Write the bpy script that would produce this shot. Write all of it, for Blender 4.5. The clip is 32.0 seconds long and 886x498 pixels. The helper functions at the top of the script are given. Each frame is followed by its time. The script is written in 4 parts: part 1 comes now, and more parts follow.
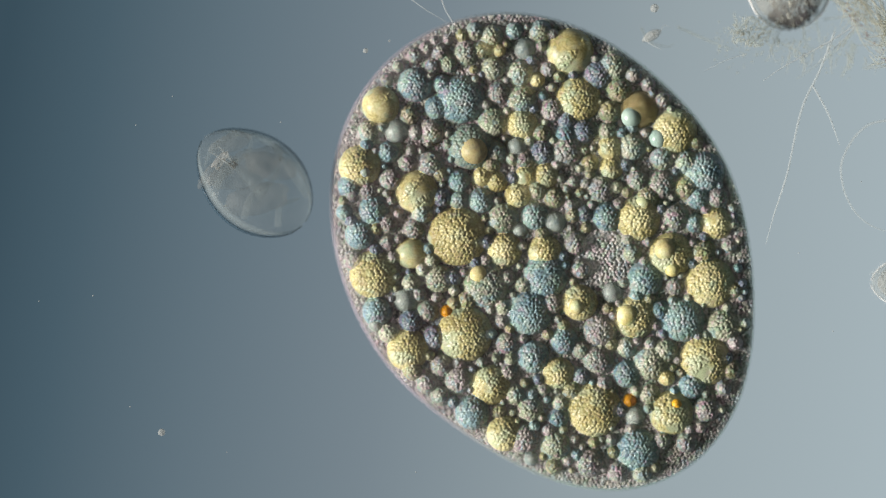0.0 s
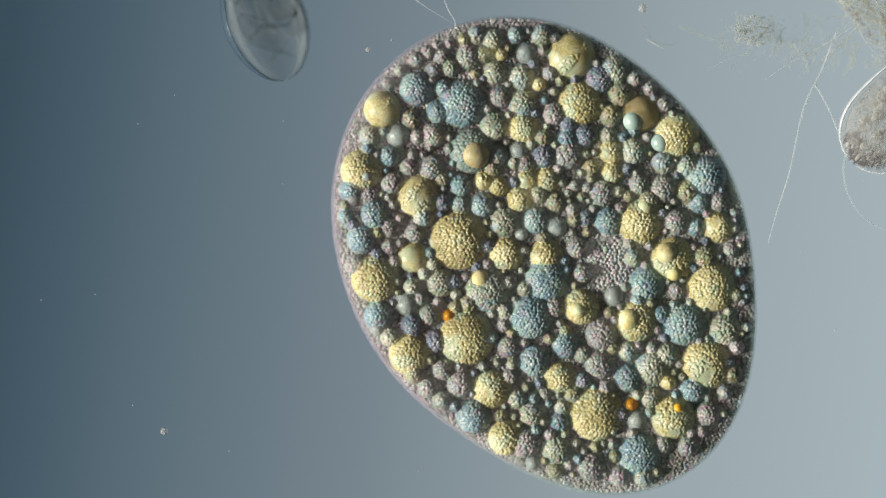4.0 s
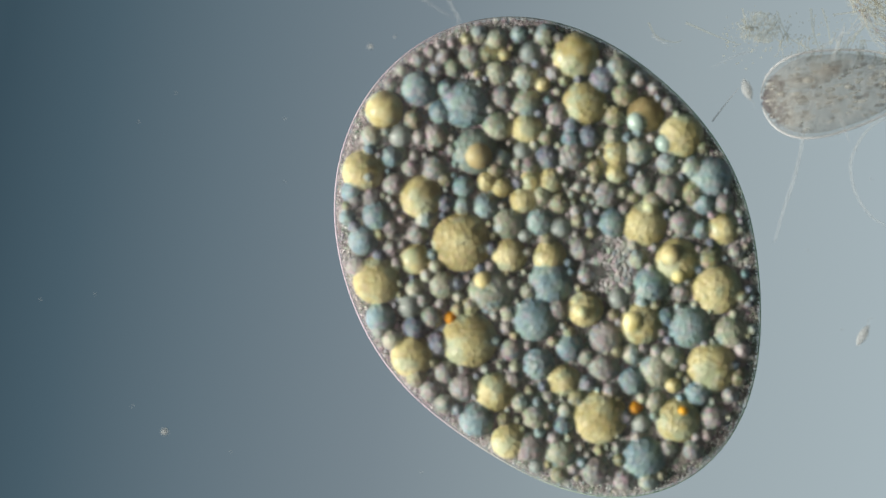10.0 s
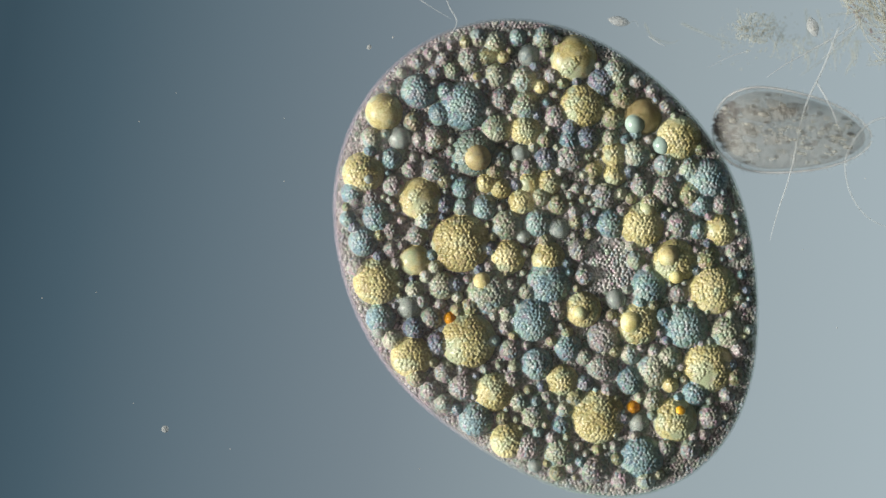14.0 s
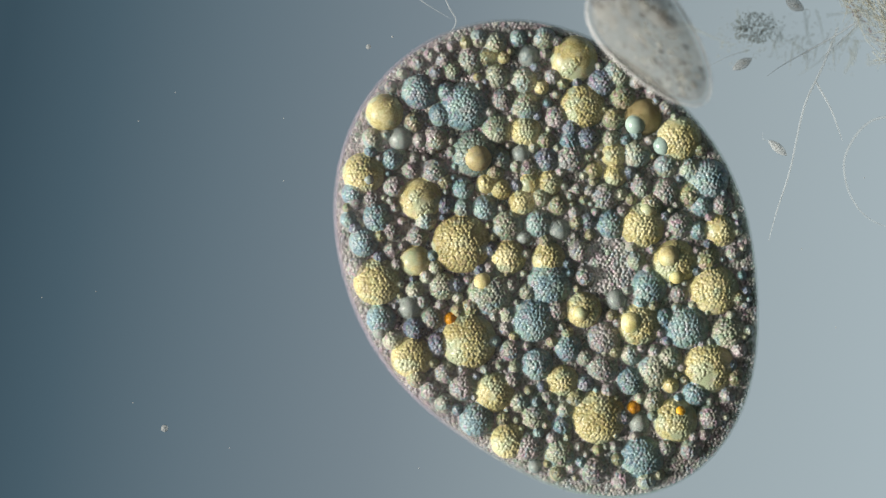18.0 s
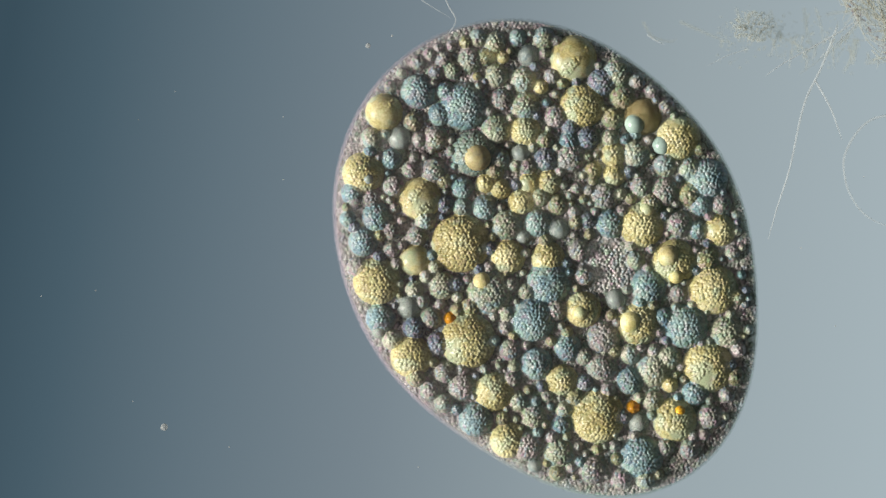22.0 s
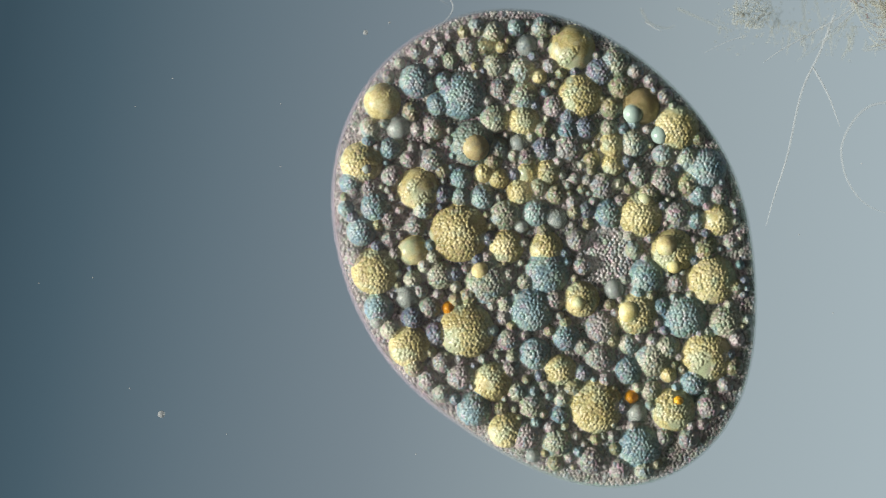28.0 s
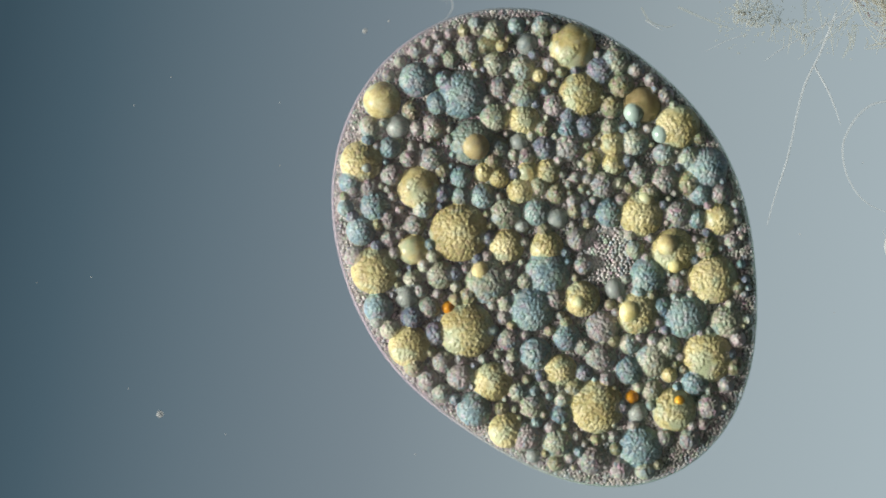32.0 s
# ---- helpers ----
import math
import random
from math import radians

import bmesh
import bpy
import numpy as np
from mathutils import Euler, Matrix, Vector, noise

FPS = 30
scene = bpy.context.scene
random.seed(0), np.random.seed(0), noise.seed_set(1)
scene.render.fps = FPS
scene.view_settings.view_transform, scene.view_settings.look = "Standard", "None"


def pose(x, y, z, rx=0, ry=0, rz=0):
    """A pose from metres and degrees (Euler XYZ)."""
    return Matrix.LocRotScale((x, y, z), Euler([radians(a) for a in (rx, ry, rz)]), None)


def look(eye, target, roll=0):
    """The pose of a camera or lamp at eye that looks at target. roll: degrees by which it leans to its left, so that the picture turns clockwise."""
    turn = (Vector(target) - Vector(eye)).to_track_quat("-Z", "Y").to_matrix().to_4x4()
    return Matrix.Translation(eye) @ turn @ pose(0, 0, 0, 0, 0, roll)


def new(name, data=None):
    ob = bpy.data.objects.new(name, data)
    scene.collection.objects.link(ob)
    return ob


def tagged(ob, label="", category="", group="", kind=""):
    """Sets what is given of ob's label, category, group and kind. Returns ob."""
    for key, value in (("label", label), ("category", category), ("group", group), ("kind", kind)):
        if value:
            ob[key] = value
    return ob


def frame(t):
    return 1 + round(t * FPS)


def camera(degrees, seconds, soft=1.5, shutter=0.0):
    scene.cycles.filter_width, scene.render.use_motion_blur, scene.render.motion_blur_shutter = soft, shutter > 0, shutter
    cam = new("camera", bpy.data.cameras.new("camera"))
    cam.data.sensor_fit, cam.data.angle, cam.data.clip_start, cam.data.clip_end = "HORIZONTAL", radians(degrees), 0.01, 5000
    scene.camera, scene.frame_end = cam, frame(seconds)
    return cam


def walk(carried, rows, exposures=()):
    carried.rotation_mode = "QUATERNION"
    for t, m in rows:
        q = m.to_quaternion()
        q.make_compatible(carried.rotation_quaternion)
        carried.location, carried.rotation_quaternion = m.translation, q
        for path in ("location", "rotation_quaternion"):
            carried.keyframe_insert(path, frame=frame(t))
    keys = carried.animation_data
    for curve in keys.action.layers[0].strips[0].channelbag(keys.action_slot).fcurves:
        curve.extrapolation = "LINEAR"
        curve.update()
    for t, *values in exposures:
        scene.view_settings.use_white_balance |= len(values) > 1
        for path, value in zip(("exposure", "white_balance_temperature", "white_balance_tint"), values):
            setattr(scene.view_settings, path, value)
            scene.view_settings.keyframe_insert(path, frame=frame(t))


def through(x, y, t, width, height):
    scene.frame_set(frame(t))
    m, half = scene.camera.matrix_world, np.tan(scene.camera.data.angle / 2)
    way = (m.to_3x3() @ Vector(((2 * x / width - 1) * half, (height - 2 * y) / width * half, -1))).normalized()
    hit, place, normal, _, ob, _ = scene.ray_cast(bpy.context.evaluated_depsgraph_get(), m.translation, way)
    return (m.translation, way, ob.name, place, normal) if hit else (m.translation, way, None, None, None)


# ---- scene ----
# A living cell under a microscope: 1 m here stands for about 80 micrometres.
cam = camera(12, 32.0, soft=1.12)
cam.data.dof.use_dof = True
cam.data.dof.focus_distance = 29.597
cam.data.dof.aperture_fstop = 0.052
walk(cam, [
    (0, pose(-0.0000, 0.1280, 30.407)),
    (1, pose(-0.0040, 0.1280, 30.407)),
    (2, pose(-0.0080, 0.1240, 30.407)),
    (3.5, pose(-0.0160, 0.1200, 30.407)),
    (5.5, pose(-0.0240, 0.1200, 30.367)),
    (6, pose(-0.0340, 0.1160, 30.245)),
    (6.5, pose(-0.0400, 0.1120, 30.150)),
    (7, pose(-0.0400, 0.1120, 30.120)),
    (9, pose(-0.0400, 0.1120, 30.120)),
    (11.5, pose(-0.0400, 0.1120, 30.120)),
    (12, pose(-0.0400, 0.1120, 30.125)),
    (12.5, pose(-0.0360, 0.1080, 30.165)),
    (13, pose(-0.0320, 0.1040, 30.347)),
    (13.5, pose(-0.0293, 0.1040, 30.377)),
    (14.5, pose(-0.0240, 0.1040, 30.377)),
    (16.5, pose(-0.0240, 0.1000, 30.390)),
    (19, pose(-0.0160, 0.1000, 30.407)),
    (20.5, pose(-0.0120, 0.1040, 30.407)),
    (21.5, pose(-0.0160, 0.1000, 30.407)),
    (22, pose(-0.0180, 0.0920, 30.407)),
    (22.25, pose(-0.0168, 0.0520, 30.407)),
    (22.5, pose(-0.0160, 0.0100, 30.407)),
    (22.75, pose(-0.0168, -0.0020, 30.407)),
    (23, pose(-0.0180, -0.0080, 30.407)),
    (24, pose(-0.0140, -0.0080, 30.403)),
    (24.5, pose(-0.0140, 0.0020, 30.401)),
    (25.5, pose(-0.0080, 0.0040, 30.397)),
    (28, pose(-0.0000, 0.0000, 30.387)),
    (30, pose(0.0020, -0.0040, 30.357)),
    (31, pose(0.0020, -0.0040, 30.300)),
    (32, pose(0.0020, -0.0040, 30.270)),
])

# ---- light ----
SUN_COLOUR = (1.0, 0.955, 0.87)
world = bpy.data.worlds.new("microscope_field")
world.use_nodes = True
world.node_tree.nodes["Background"].inputs[0].default_value = (0.48, 0.56, 0.60, 1)
world.node_tree.nodes["Background"].inputs[1].default_value = 0.03
scene.world = world
sun_data = bpy.data.lights.new("oblique_light", "SUN")
sun_data.energy, sun_data.angle, sun_data.color = 7.7, radians(17), SUN_COLOUR
sun = new("oblique_light", sun_data)
sun.matrix_world = look((-10, -1.9, 5.0), (0, 0, 0))
scene.view_settings.exposure = 0.0


# ---- materials ----
class Nodes:
    """A small builder of node materials."""

    def __init__(self, name):
        self.mat = bpy.data.materials.new(name)
        self.mat.use_nodes = True
        self.tree = self.mat.node_tree
        self.tree.nodes.clear()
        self.out = self.add("ShaderNodeOutputMaterial")

    def add(self, kind, **inputs):
        n = self.tree.nodes.new(kind)
        for key, value in inputs.items():
            self.put(n, key.replace("_", " "), value)
        return n

    def put(self, n, key, value):
        slot = n.inputs[int(key)] if key.isdigit() else n.inputs[key]
        if isinstance(value, bpy.types.NodeSocket):
            self.tree.links.new(value, slot)
        else:
            slot.default_value = value

    def ramp(self, fac, stops, smooth=False):
        n = self.add("ShaderNodeValToRGB")
        self.put(n, "0", fac)
        r = n.color_ramp
        r.interpolation = "EASE" if smooth else "LINEAR"
        while len(r.elements) < len(stops):
            r.elements.new(0.5)
        for e, (p, c) in zip(r.elements, stops):
            e.position, e.color = p, (*c, 1)
        return n.outputs[0]

    def mix(self, fac, a, b, how="MIX"):
        n = self.add("ShaderNodeMix")
        n.data_type, n.blend_type = "RGBA", how
        for i, v in ((0, fac), (6, a), (7, b)):
            if isinstance(v, tuple) and len(v) == 3:
                v = (*v, 1)
            self.put(n, str(i), v)
        return n.outputs[2]

    def maths(self, how, a, b=0.0):
        n = self.add("ShaderNodeMath")
        n.operation = how
        self.put(n, "0", a)
        self.put(n, "1", b)
        return n.outputs[0]

    def coords(self, shift=True):
        """Coordinates on the thing, moved by a chance amount from piece to piece."""
        c = self.add("ShaderNodeTexCoord").outputs["Object"]
        if not shift:
            return c
        info = self.add("ShaderNodeObjectInfo").outputs["Random"]
        n = self.add("ShaderNodeVectorMath")
        n.operation = "ADD"
        self.put(n, "0", c)
        s = self.add("ShaderNodeCombineXYZ", X=self.maths("MULTIPLY", info, 37.0), Y=self.maths("MULTIPLY", info, 91.0), Z=info)
        self.put(n, "1", s.outputs[0])
        return n.outputs[0]

    def noise(self, where, scale, detail=3.0, rough=0.55):
        return self.add("ShaderNodeTexNoise", Vector=where, Scale=scale, Detail=detail, Roughness=rough).outputs["Fac"]

    def cells(self, where, scale, feature="SMOOTH_F1"):
        n = self.add("ShaderNodeTexVoronoi", Vector=where, Scale=scale)
        n.feature = feature
        return n.outputs["Distance"]

    def finish(self, shader):
        self.tree.links.new(shader, self.out.inputs[0])
        return self.mat


def fleck_ramp(m, chance):
    """The faint pink, straw, green and blue interference tints painted on single grains."""
    return m.ramp(chance, [(0.0, (0.52, 0.28, 0.42)), (0.35, (0.66, 0.60, 0.50)), (0.65, (0.24, 0.46, 0.26)), (1.0, (0.26, 0.40, 0.58))])


def vesicle_material(name, low, mid, high, body=1.0, gloss=0.46, stray=None, vary=1.0, streak=0.25, fleck=0.35):
    """A fat drop or vacuole: smooth skin, cloudy two-scale tint; body: how far it hides what lies under it."""
    m = Nodes(name)
    where = m.coords()
    rnd = m.add("ShaderNodeObjectInfo").outputs["Random"]
    broad = m.noise(where, 6.0, 2.0)
    fine = m.noise(where, 48.0, 3.0, 0.65)
    blend = m.maths("ADD", m.maths("MULTIPLY", broad, 0.66), m.maths("MULTIPLY", fine, 0.34))
    colour = m.ramp(blend, [(0.36, low), (0.5, mid), (0.64, high)])
    if stray:
        spread = m.ramp(m.noise(where, 5.0, 1.0), [(0.50, (0, 0, 0)), (0.64, (0.8, 0.8, 0.8))])
        colour = m.mix(spread, colour, stray)
    hue = m.add("ShaderNodeHueSaturation", Color=colour)
    m.put(hue, "Hue", m.maths("ADD", 0.5 - 0.012 * vary, m.maths("MULTIPLY", rnd, 0.024 * vary)))
    m.put(hue, "Saturation", m.maths("ADD", 1 - 0.2 * vary, m.maths("MULTIPLY", m.maths("FRACT", m.maths("MULTIPLY", rnd, 7.3)), 0.4 * vary)))
    m.put(hue, "Value", m.maths("ADD", 1 - 0.16 * vary, m.maths("MULTIPLY", m.maths("FRACT", m.maths("MULTIPLY", rnd, 13.7)), 0.32 * vary)))
    relief = m.maths("ADD", m.maths("MULTIPLY", m.noise(where, 14.0, 2.0), 0.35), m.maths("MULTIPLY", fine, 0.8))
    bump = m.add("ShaderNodeBump", Height=relief, Strength=streak, Distance=0.02)
    sheen = m.add("ShaderNodeSeparateColor", Color=m.add("ShaderNodeTexVoronoi", Vector=where, Scale=33.0).outputs["Color"])
    tinted = m.mix(m.maths("MULTIPLY", sheen.outputs[0], fleck), hue.outputs[0], fleck_ramp(m, sheen.outputs[1]))
    p = m.add("ShaderNodeBsdfPrincipled", Roughness=gloss, Normal=bump.outputs[0], IOR=1.42)
    m.put(p, "Base Color", tinted)
    return m.finish(veiled(m, p.outputs[0], body))


def veiled(m, shader, body):
    """Lets a share of the light pass straight through."""
    if body >= 1:
        return shader
    clear = m.add("ShaderNodeBsdfTransparent", Color=(1, 1, 1, 1))
    n = m.add("ShaderNodeMixShader")
    for key, value in (("0", body), ("1", clear.outputs[0]), ("2", shader)):
        m.put(n, key, value)
    return n.outputs[0]


SHADES = {
    "yolk": ((0.34, 0.28, 0.10), (0.58, 0.50, 0.22), (0.80, 0.73, 0.42)),
    "amber": ((0.24, 0.17, 0.07), (0.42, 0.33, 0.14), (0.55, 0.47, 0.23)),
    "olive": ((0.13, 0.12, 0.06), (0.25, 0.24, 0.13), (0.36, 0.35, 0.23)),
    "blue": ((0.09, 0.15, 0.21), (0.16, 0.265, 0.325), (0.32, 0.45, 0.49)),
    "teal": ((0.13, 0.20, 0.19), (0.20, 0.29, 0.26), (0.32, 0.40, 0.35)),
    "navy": ((0.07, 0.09, 0.14), (0.13, 0.16, 0.24), (0.26, 0.29, 0.36)),
    "lilac": ((0.16, 0.14, 0.15), (0.31, 0.275, 0.295), (0.55, 0.50, 0.52)),
    "pale": ((0.20, 0.22, 0.15), (0.38, 0.40, 0.29), (0.64, 0.64, 0.52)),
    "pearl": ((0.22, 0.27, 0.28), (0.36, 0.41, 0.40), (0.52, 0.57, 0.54)),
    "mint": ((0.26, 0.36, 0.33), (0.34, 0.45, 0.41), (0.42, 0.52, 0.47)),
    "orange": ((0.50, 0.20, 0.005), (0.70, 0.32, 0.01), (0.80, 0.42, 0.03)),
    "nucleus": ((0.22, 0.22, 0.23), (0.36, 0.35, 0.365), (0.58, 0.57, 0.58)),
    "rim": ((0.20, 0.18, 0.19), (0.40, 0.37, 0.38), (0.66, 0.62, 0.63)),
    "skin": ((0.08, 0.07, 0.076), (0.25, 0.215, 0.225), (0.54, 0.49, 0.505)),
}
TINTS = {
    "yolk": vesicle_material("yolk_fat", *SHADES["yolk"], stray=(0.40, 0.50, 0.30), vary=0.5, fleck=0.15),
    "amber": vesicle_material("amber_fat", *SHADES["amber"], body=0.9, vary=0.4, fleck=0.15),
    "olive": vesicle_material("olive_vacuole", *SHADES["olive"], body=0.5, stray=(0.40, 0.36, 0.16)),
    "blue": vesicle_material("blue_vacuole", *SHADES["blue"], body=0.9, stray=(0.30, 0.42, 0.40)),
    "teal": vesicle_material("teal_vacuole", *SHADES["teal"], body=0.7, stray=(0.36, 0.40, 0.20)),
    "navy": vesicle_material("navy_vacuole", *SHADES["navy"], body=0.55),
    "lilac": vesicle_material("lilac_granule_ball", *SHADES["lilac"], body=0.45, stray=(0.32, 0.38, 0.29)),
    "pale": vesicle_material("pale_green_vacuole", *SHADES["pale"], body=0.5, stray=(0.26, 0.38, 0.44)),
    "pearl": vesicle_material("pearl_vacuole", *SHADES["pearl"], body=0.75, gloss=0.45, stray=(0.5, 0.5, 0.40), streak=0.1),
    "mint": vesicle_material("mint_drop", *SHADES["mint"], gloss=0.25, vary=0.1, fleck=0.0, streak=0.05),
    "orange": vesicle_material("orange_pigment", *SHADES["orange"], vary=0.1, fleck=0.0, streak=0.5),
}


def skin_material(kind, body, fleck, stray=None):
    """The thin grainy skin over the vesicles, tinted by what it holds: cloudy, with odd grains in green and pink
    interference tints, partly clear.
    """
    m = Nodes(kind + "_skin")
    where = m.coords(False)
    low, mid, high = SHADES[kind]
    blend = m.maths("ADD", m.maths("MULTIPLY", m.noise(where, 5.0, 2.0), 0.6), m.maths("MULTIPLY", m.noise(where, 60.0, 2.0), 0.4))
    colour = m.ramp(blend, [(0.38, low), (0.5, mid), (0.62, high)])
    if stray:
        colour = m.mix(m.ramp(m.noise(where, 6.5, 1.0), [(0.52, (0, 0, 0)), (0.62, (0.8, 0.8, 0.8))]), colour, stray)
    grain = m.add("ShaderNodeTexVoronoi", Vector=where, Scale=34.0)
    sheen = m.add("ShaderNodeSeparateColor", Color=grain.outputs["Color"])
    colour = m.mix(m.maths("MULTIPLY", sheen.outputs[0], fleck), colour, fleck_ramp(m, sheen.outputs[1]))
    p = m.add("ShaderNodeBsdfPrincipled", Roughness=0.36, IOR=1.45)
    m.put(p, "Base Color", colour)
    return m.finish(veiled(m, p.outputs[0], body))


SKINS = {"skin": skin_material("skin", 0.62, 0.5), "rim": skin_material("rim", 0.4, 0.6)}
for tint, cover, odd, patchy in (("yolk", 0.68, 0.22, (0.44, 0.52, 0.36)), ("amber", 0.4, 0.1, None), ("olive", 0.65, 0.5, (0.40, 0.36, 0.16)), ("blue", 0.7, 0.4, (0.30, 0.42, 0.40)), ("teal", 0.6, 0.4, None),
                                 ("navy", 0.7, 0.4, None), ("lilac", 0.62, 0.6, (0.32, 0.38, 0.29)), ("pale", 0.65, 0.5, (0.26, 0.38, 0.44)), ("pearl", 0.4, 0.1, None), ("orange", 0.4, 0.0, None),
                                 ("nucleus", 0.75, 0.5, None)):
    SKINS[tint] = skin_material(tint, cover, odd, patchy)


def cytoplasm_material():
    m = Nodes("granular_cytoplasm")
    where = m.coords(False)
    tone = m.ramp(m.noise(where, 26.0, 3.0), [(0.32, (0.09, 0.092, 0.09)), (0.5, (0.21, 0.21, 0.195)), (0.68, (0.40, 0.37, 0.365))])
    # Violet and green patches stand in for the optical colour fringes.
    tint = m.ramp(m.noise(where, 7.0, 2.0), [(0.40, (0.21, 0.13, 0.20)), (0.5, (0.17, 0.16, 0.15)), (0.60, (0.12, 0.21, 0.13))])
    tone = m.mix(0.45, tone, tint)
    relief = m.maths("ADD", m.cells(where, 46.0), m.maths("MULTIPLY", m.noise(where, 80.0), 0.5))
    bump = m.add("ShaderNodeBump", Height=relief, Strength=1.0, Distance=0.03)
    p = m.add("ShaderNodeBsdfPrincipled", Roughness=0.5, Normal=bump.outputs[0], IOR=1.35)
    m.put(p, "Base Color", tone)
    return m.finish(p.outputs[0])


def grain_material(name, stops, gloss=0.35):
    """Tiny grains, each with its own tint."""
    m = Nodes(name)
    rnd = m.add("ShaderNodeNewGeometry").outputs["Random Per Island"]
    p = m.add("ShaderNodeBsdfPrincipled", Roughness=gloss, IOR=1.4)
    m.put(p, "Base Color", m.ramp(rnd, stops))
    return m.finish(p.outputs[0])


def clear_material(name, colour, body, gloss=0.25, scale=12.0, fringe=None, relief=0.5, through=0.0):
    """See-through living matter: light goes through, and a part of it is scattered."""
    m = Nodes(name)
    where = m.coords(False)
    tint = m.mix(m.noise(where, scale, 3.0), tuple(0.78 * c for c in colour), tuple(min(1, 1.15 * c) for c in colour))
    # Interference colours of the optics, painted from one side to the other along x.
    if fringe:
        x = m.add("ShaderNodeSeparateXYZ", Vector=where).outputs[0]
        tint = m.mix(0.8, tint, m.ramp(m.maths("ADD", 0.5, m.maths("MULTIPLY", x, 0.35)), [(0.2, fringe[0]), (0.8, fringe[1])]))
    bump = m.add("ShaderNodeBump", Height=m.noise(where, scale * 2.2, 3.0), Strength=relief, Distance=0.02)
    p = m.add("ShaderNodeBsdfPrincipled", Roughness=gloss, IOR=1.25, Normal=bump.outputs[0])
    m.put(p, "Base Color", tint)
    clear = m.add("ShaderNodeBsdfTransparent", Color=(0.97, 0.975, 0.97, 1))
    n = m.add("ShaderNodeMixShader")
    fac = m.maths("MULTIPLY", m.maths("ADD", 0.6, m.maths("MULTIPLY", m.noise(where, scale * 0.7, 2.0), 0.8)), body)
    m.put(n, "0", fac)
    m.put(n, "1", clear.outputs[0])
    if through:
        back = m.add("ShaderNodeBsdfTranslucent", Normal=bump.outputs[0])
        m.put(back, "Color", tint)
        both = m.add("ShaderNodeMixShader")
        for key, value in (("0", through), ("1", p.outputs[0]), ("2", back.outputs[0])):
            m.put(both, key, value)
        m.put(n, "2", both.outputs[0])
    else:
        m.put(n, "2", p.outputs[0])
    return m.finish(n.outputs[0])


NUCLEUS = vesicle_material("nucleus_matter", *SHADES["nucleus"], body=0.7, vary=0.0)
CYTOPLASM = cytoplasm_material()
# Pink and green stops paint interference tints onto the grains.
GRAINS = grain_material("cortical_grains", [(0.0, (0.035, 0.04, 0.035)), (0.3, (0.20, 0.12, 0.18)), (0.5, (0.09, 0.17, 0.09)),
                                            (0.75, (0.40, 0.28, 0.34)), (0.9, (0.30, 0.40, 0.42)), (1.0, (0.56, 0.58, 0.50))])
EDGE_GRAINS = grain_material("edge_grain", [(0.0, (0.16, 0.17, 0.16)), (0.5, (0.46, 0.45, 0.45)), (1.0, (0.84, 0.84, 0.80))])
# Pellicle colours hold the optics' pink and green edge light as paint.
PELLICLE = clear_material("clear_pellicle", (0.80, 0.74, 0.78), 0.018, 0.3, scale=5.0, fringe=((0.70, 0.62, 0.68), (0.50, 0.80, 0.58)))
PELLICLE_BAND = clear_material("pellicle_band", (0.85, 0.8, 0.84), 0.10, 0.3, scale=9.0, fringe=((0.80, 0.66, 0.78), (0.50, 0.86, 0.58)), through=0.6)
PELLICLE_EDGE = clear_material("pellicle_edge", (0.85, 0.8, 0.84), 0.62, 0.3, scale=5.0, fringe=((0.90, 0.78, 0.88), (0.55, 0.90, 0.62)), through=0.5)
CLEAR_BODY = clear_material("clear_ciliate_body", (0.54, 0.54, 0.51), 0.12, 0.4)
CONTENTS = clear_material("ciliate_contents", (0.50, 0.50, 0.475), 0.25, 0.4, scale=13.0, relief=2.0)
LORICA = clear_material("clear_lorica", (0.36, 0.40, 0.42), 0.11, 0.2, scale=6.0)
ORGAN = clear_material("grey_organ", (0.52, 0.505, 0.47), 0.24, 0.4, scale=9.0)
PALE_ORGAN = clear_material("pale_organ", (0.74, 0.72, 0.69), 0.2, 0.4, scale=9.0)
EDGE = clear_material("clear_edge", (0.90, 0.88, 0.89), 0.40, 0.3, scale=7.0)
INNER = clear_material("faint_inner_parts", (0.46, 0.45, 0.43), 0.10, 0.4, scale=7.0)
LORICA_EDGE = clear_material("lorica_edge", (0.60, 0.68, 0.72), 0.07, 0.25, scale=5.0)
FIBRE = clear_material("clear_fibre", (0.62, 0.66, 0.68), 0.26, 0.4, scale=4.0, relief=0.0)
FAINT = clear_material("faint_fibre", (0.66, 0.69, 0.70), 0.16, 0.4, scale=4.0, relief=0.0)
GREY_CLEAR = clear_material("grey_clear", (0.50, 0.52, 0.52), 0.42, 0.3, scale=30.0)
MAT = clear_material("mat_fibre", (0.54, 0.54, 0.46), 0.17, 0.5)
STRAW = clear_material("straw_debris", (0.60, 0.60, 0.48), 0.12, 0.5)
DARK_FLECKS = clear_material("dark_food_flecks", (0.10, 0.095, 0.10), 0.30, 0.4, scale=8.0)
CAP_GRAINS = clear_material("front_grains", (0.13, 0.11, 0.14), 0.21, 0.4, scale=8.0)
PALE_FLECKS = clear_material("pale_food_flecks", (0.80, 0.80, 0.74), 0.30, 0.35, scale=8.0)
SHADY_EDGE = clear_material("shady_shell_edge", (0.05, 0.09, 0.13), 0.42, 0.3, scale=5.0)
CLUMP = clear_material("clump_grains", (0.60, 0.62, 0.57), 0.13, 0.3)
RUST = clear_material("rust_grains", (0.22, 0.11, 0.12), 0.22, 0.5)


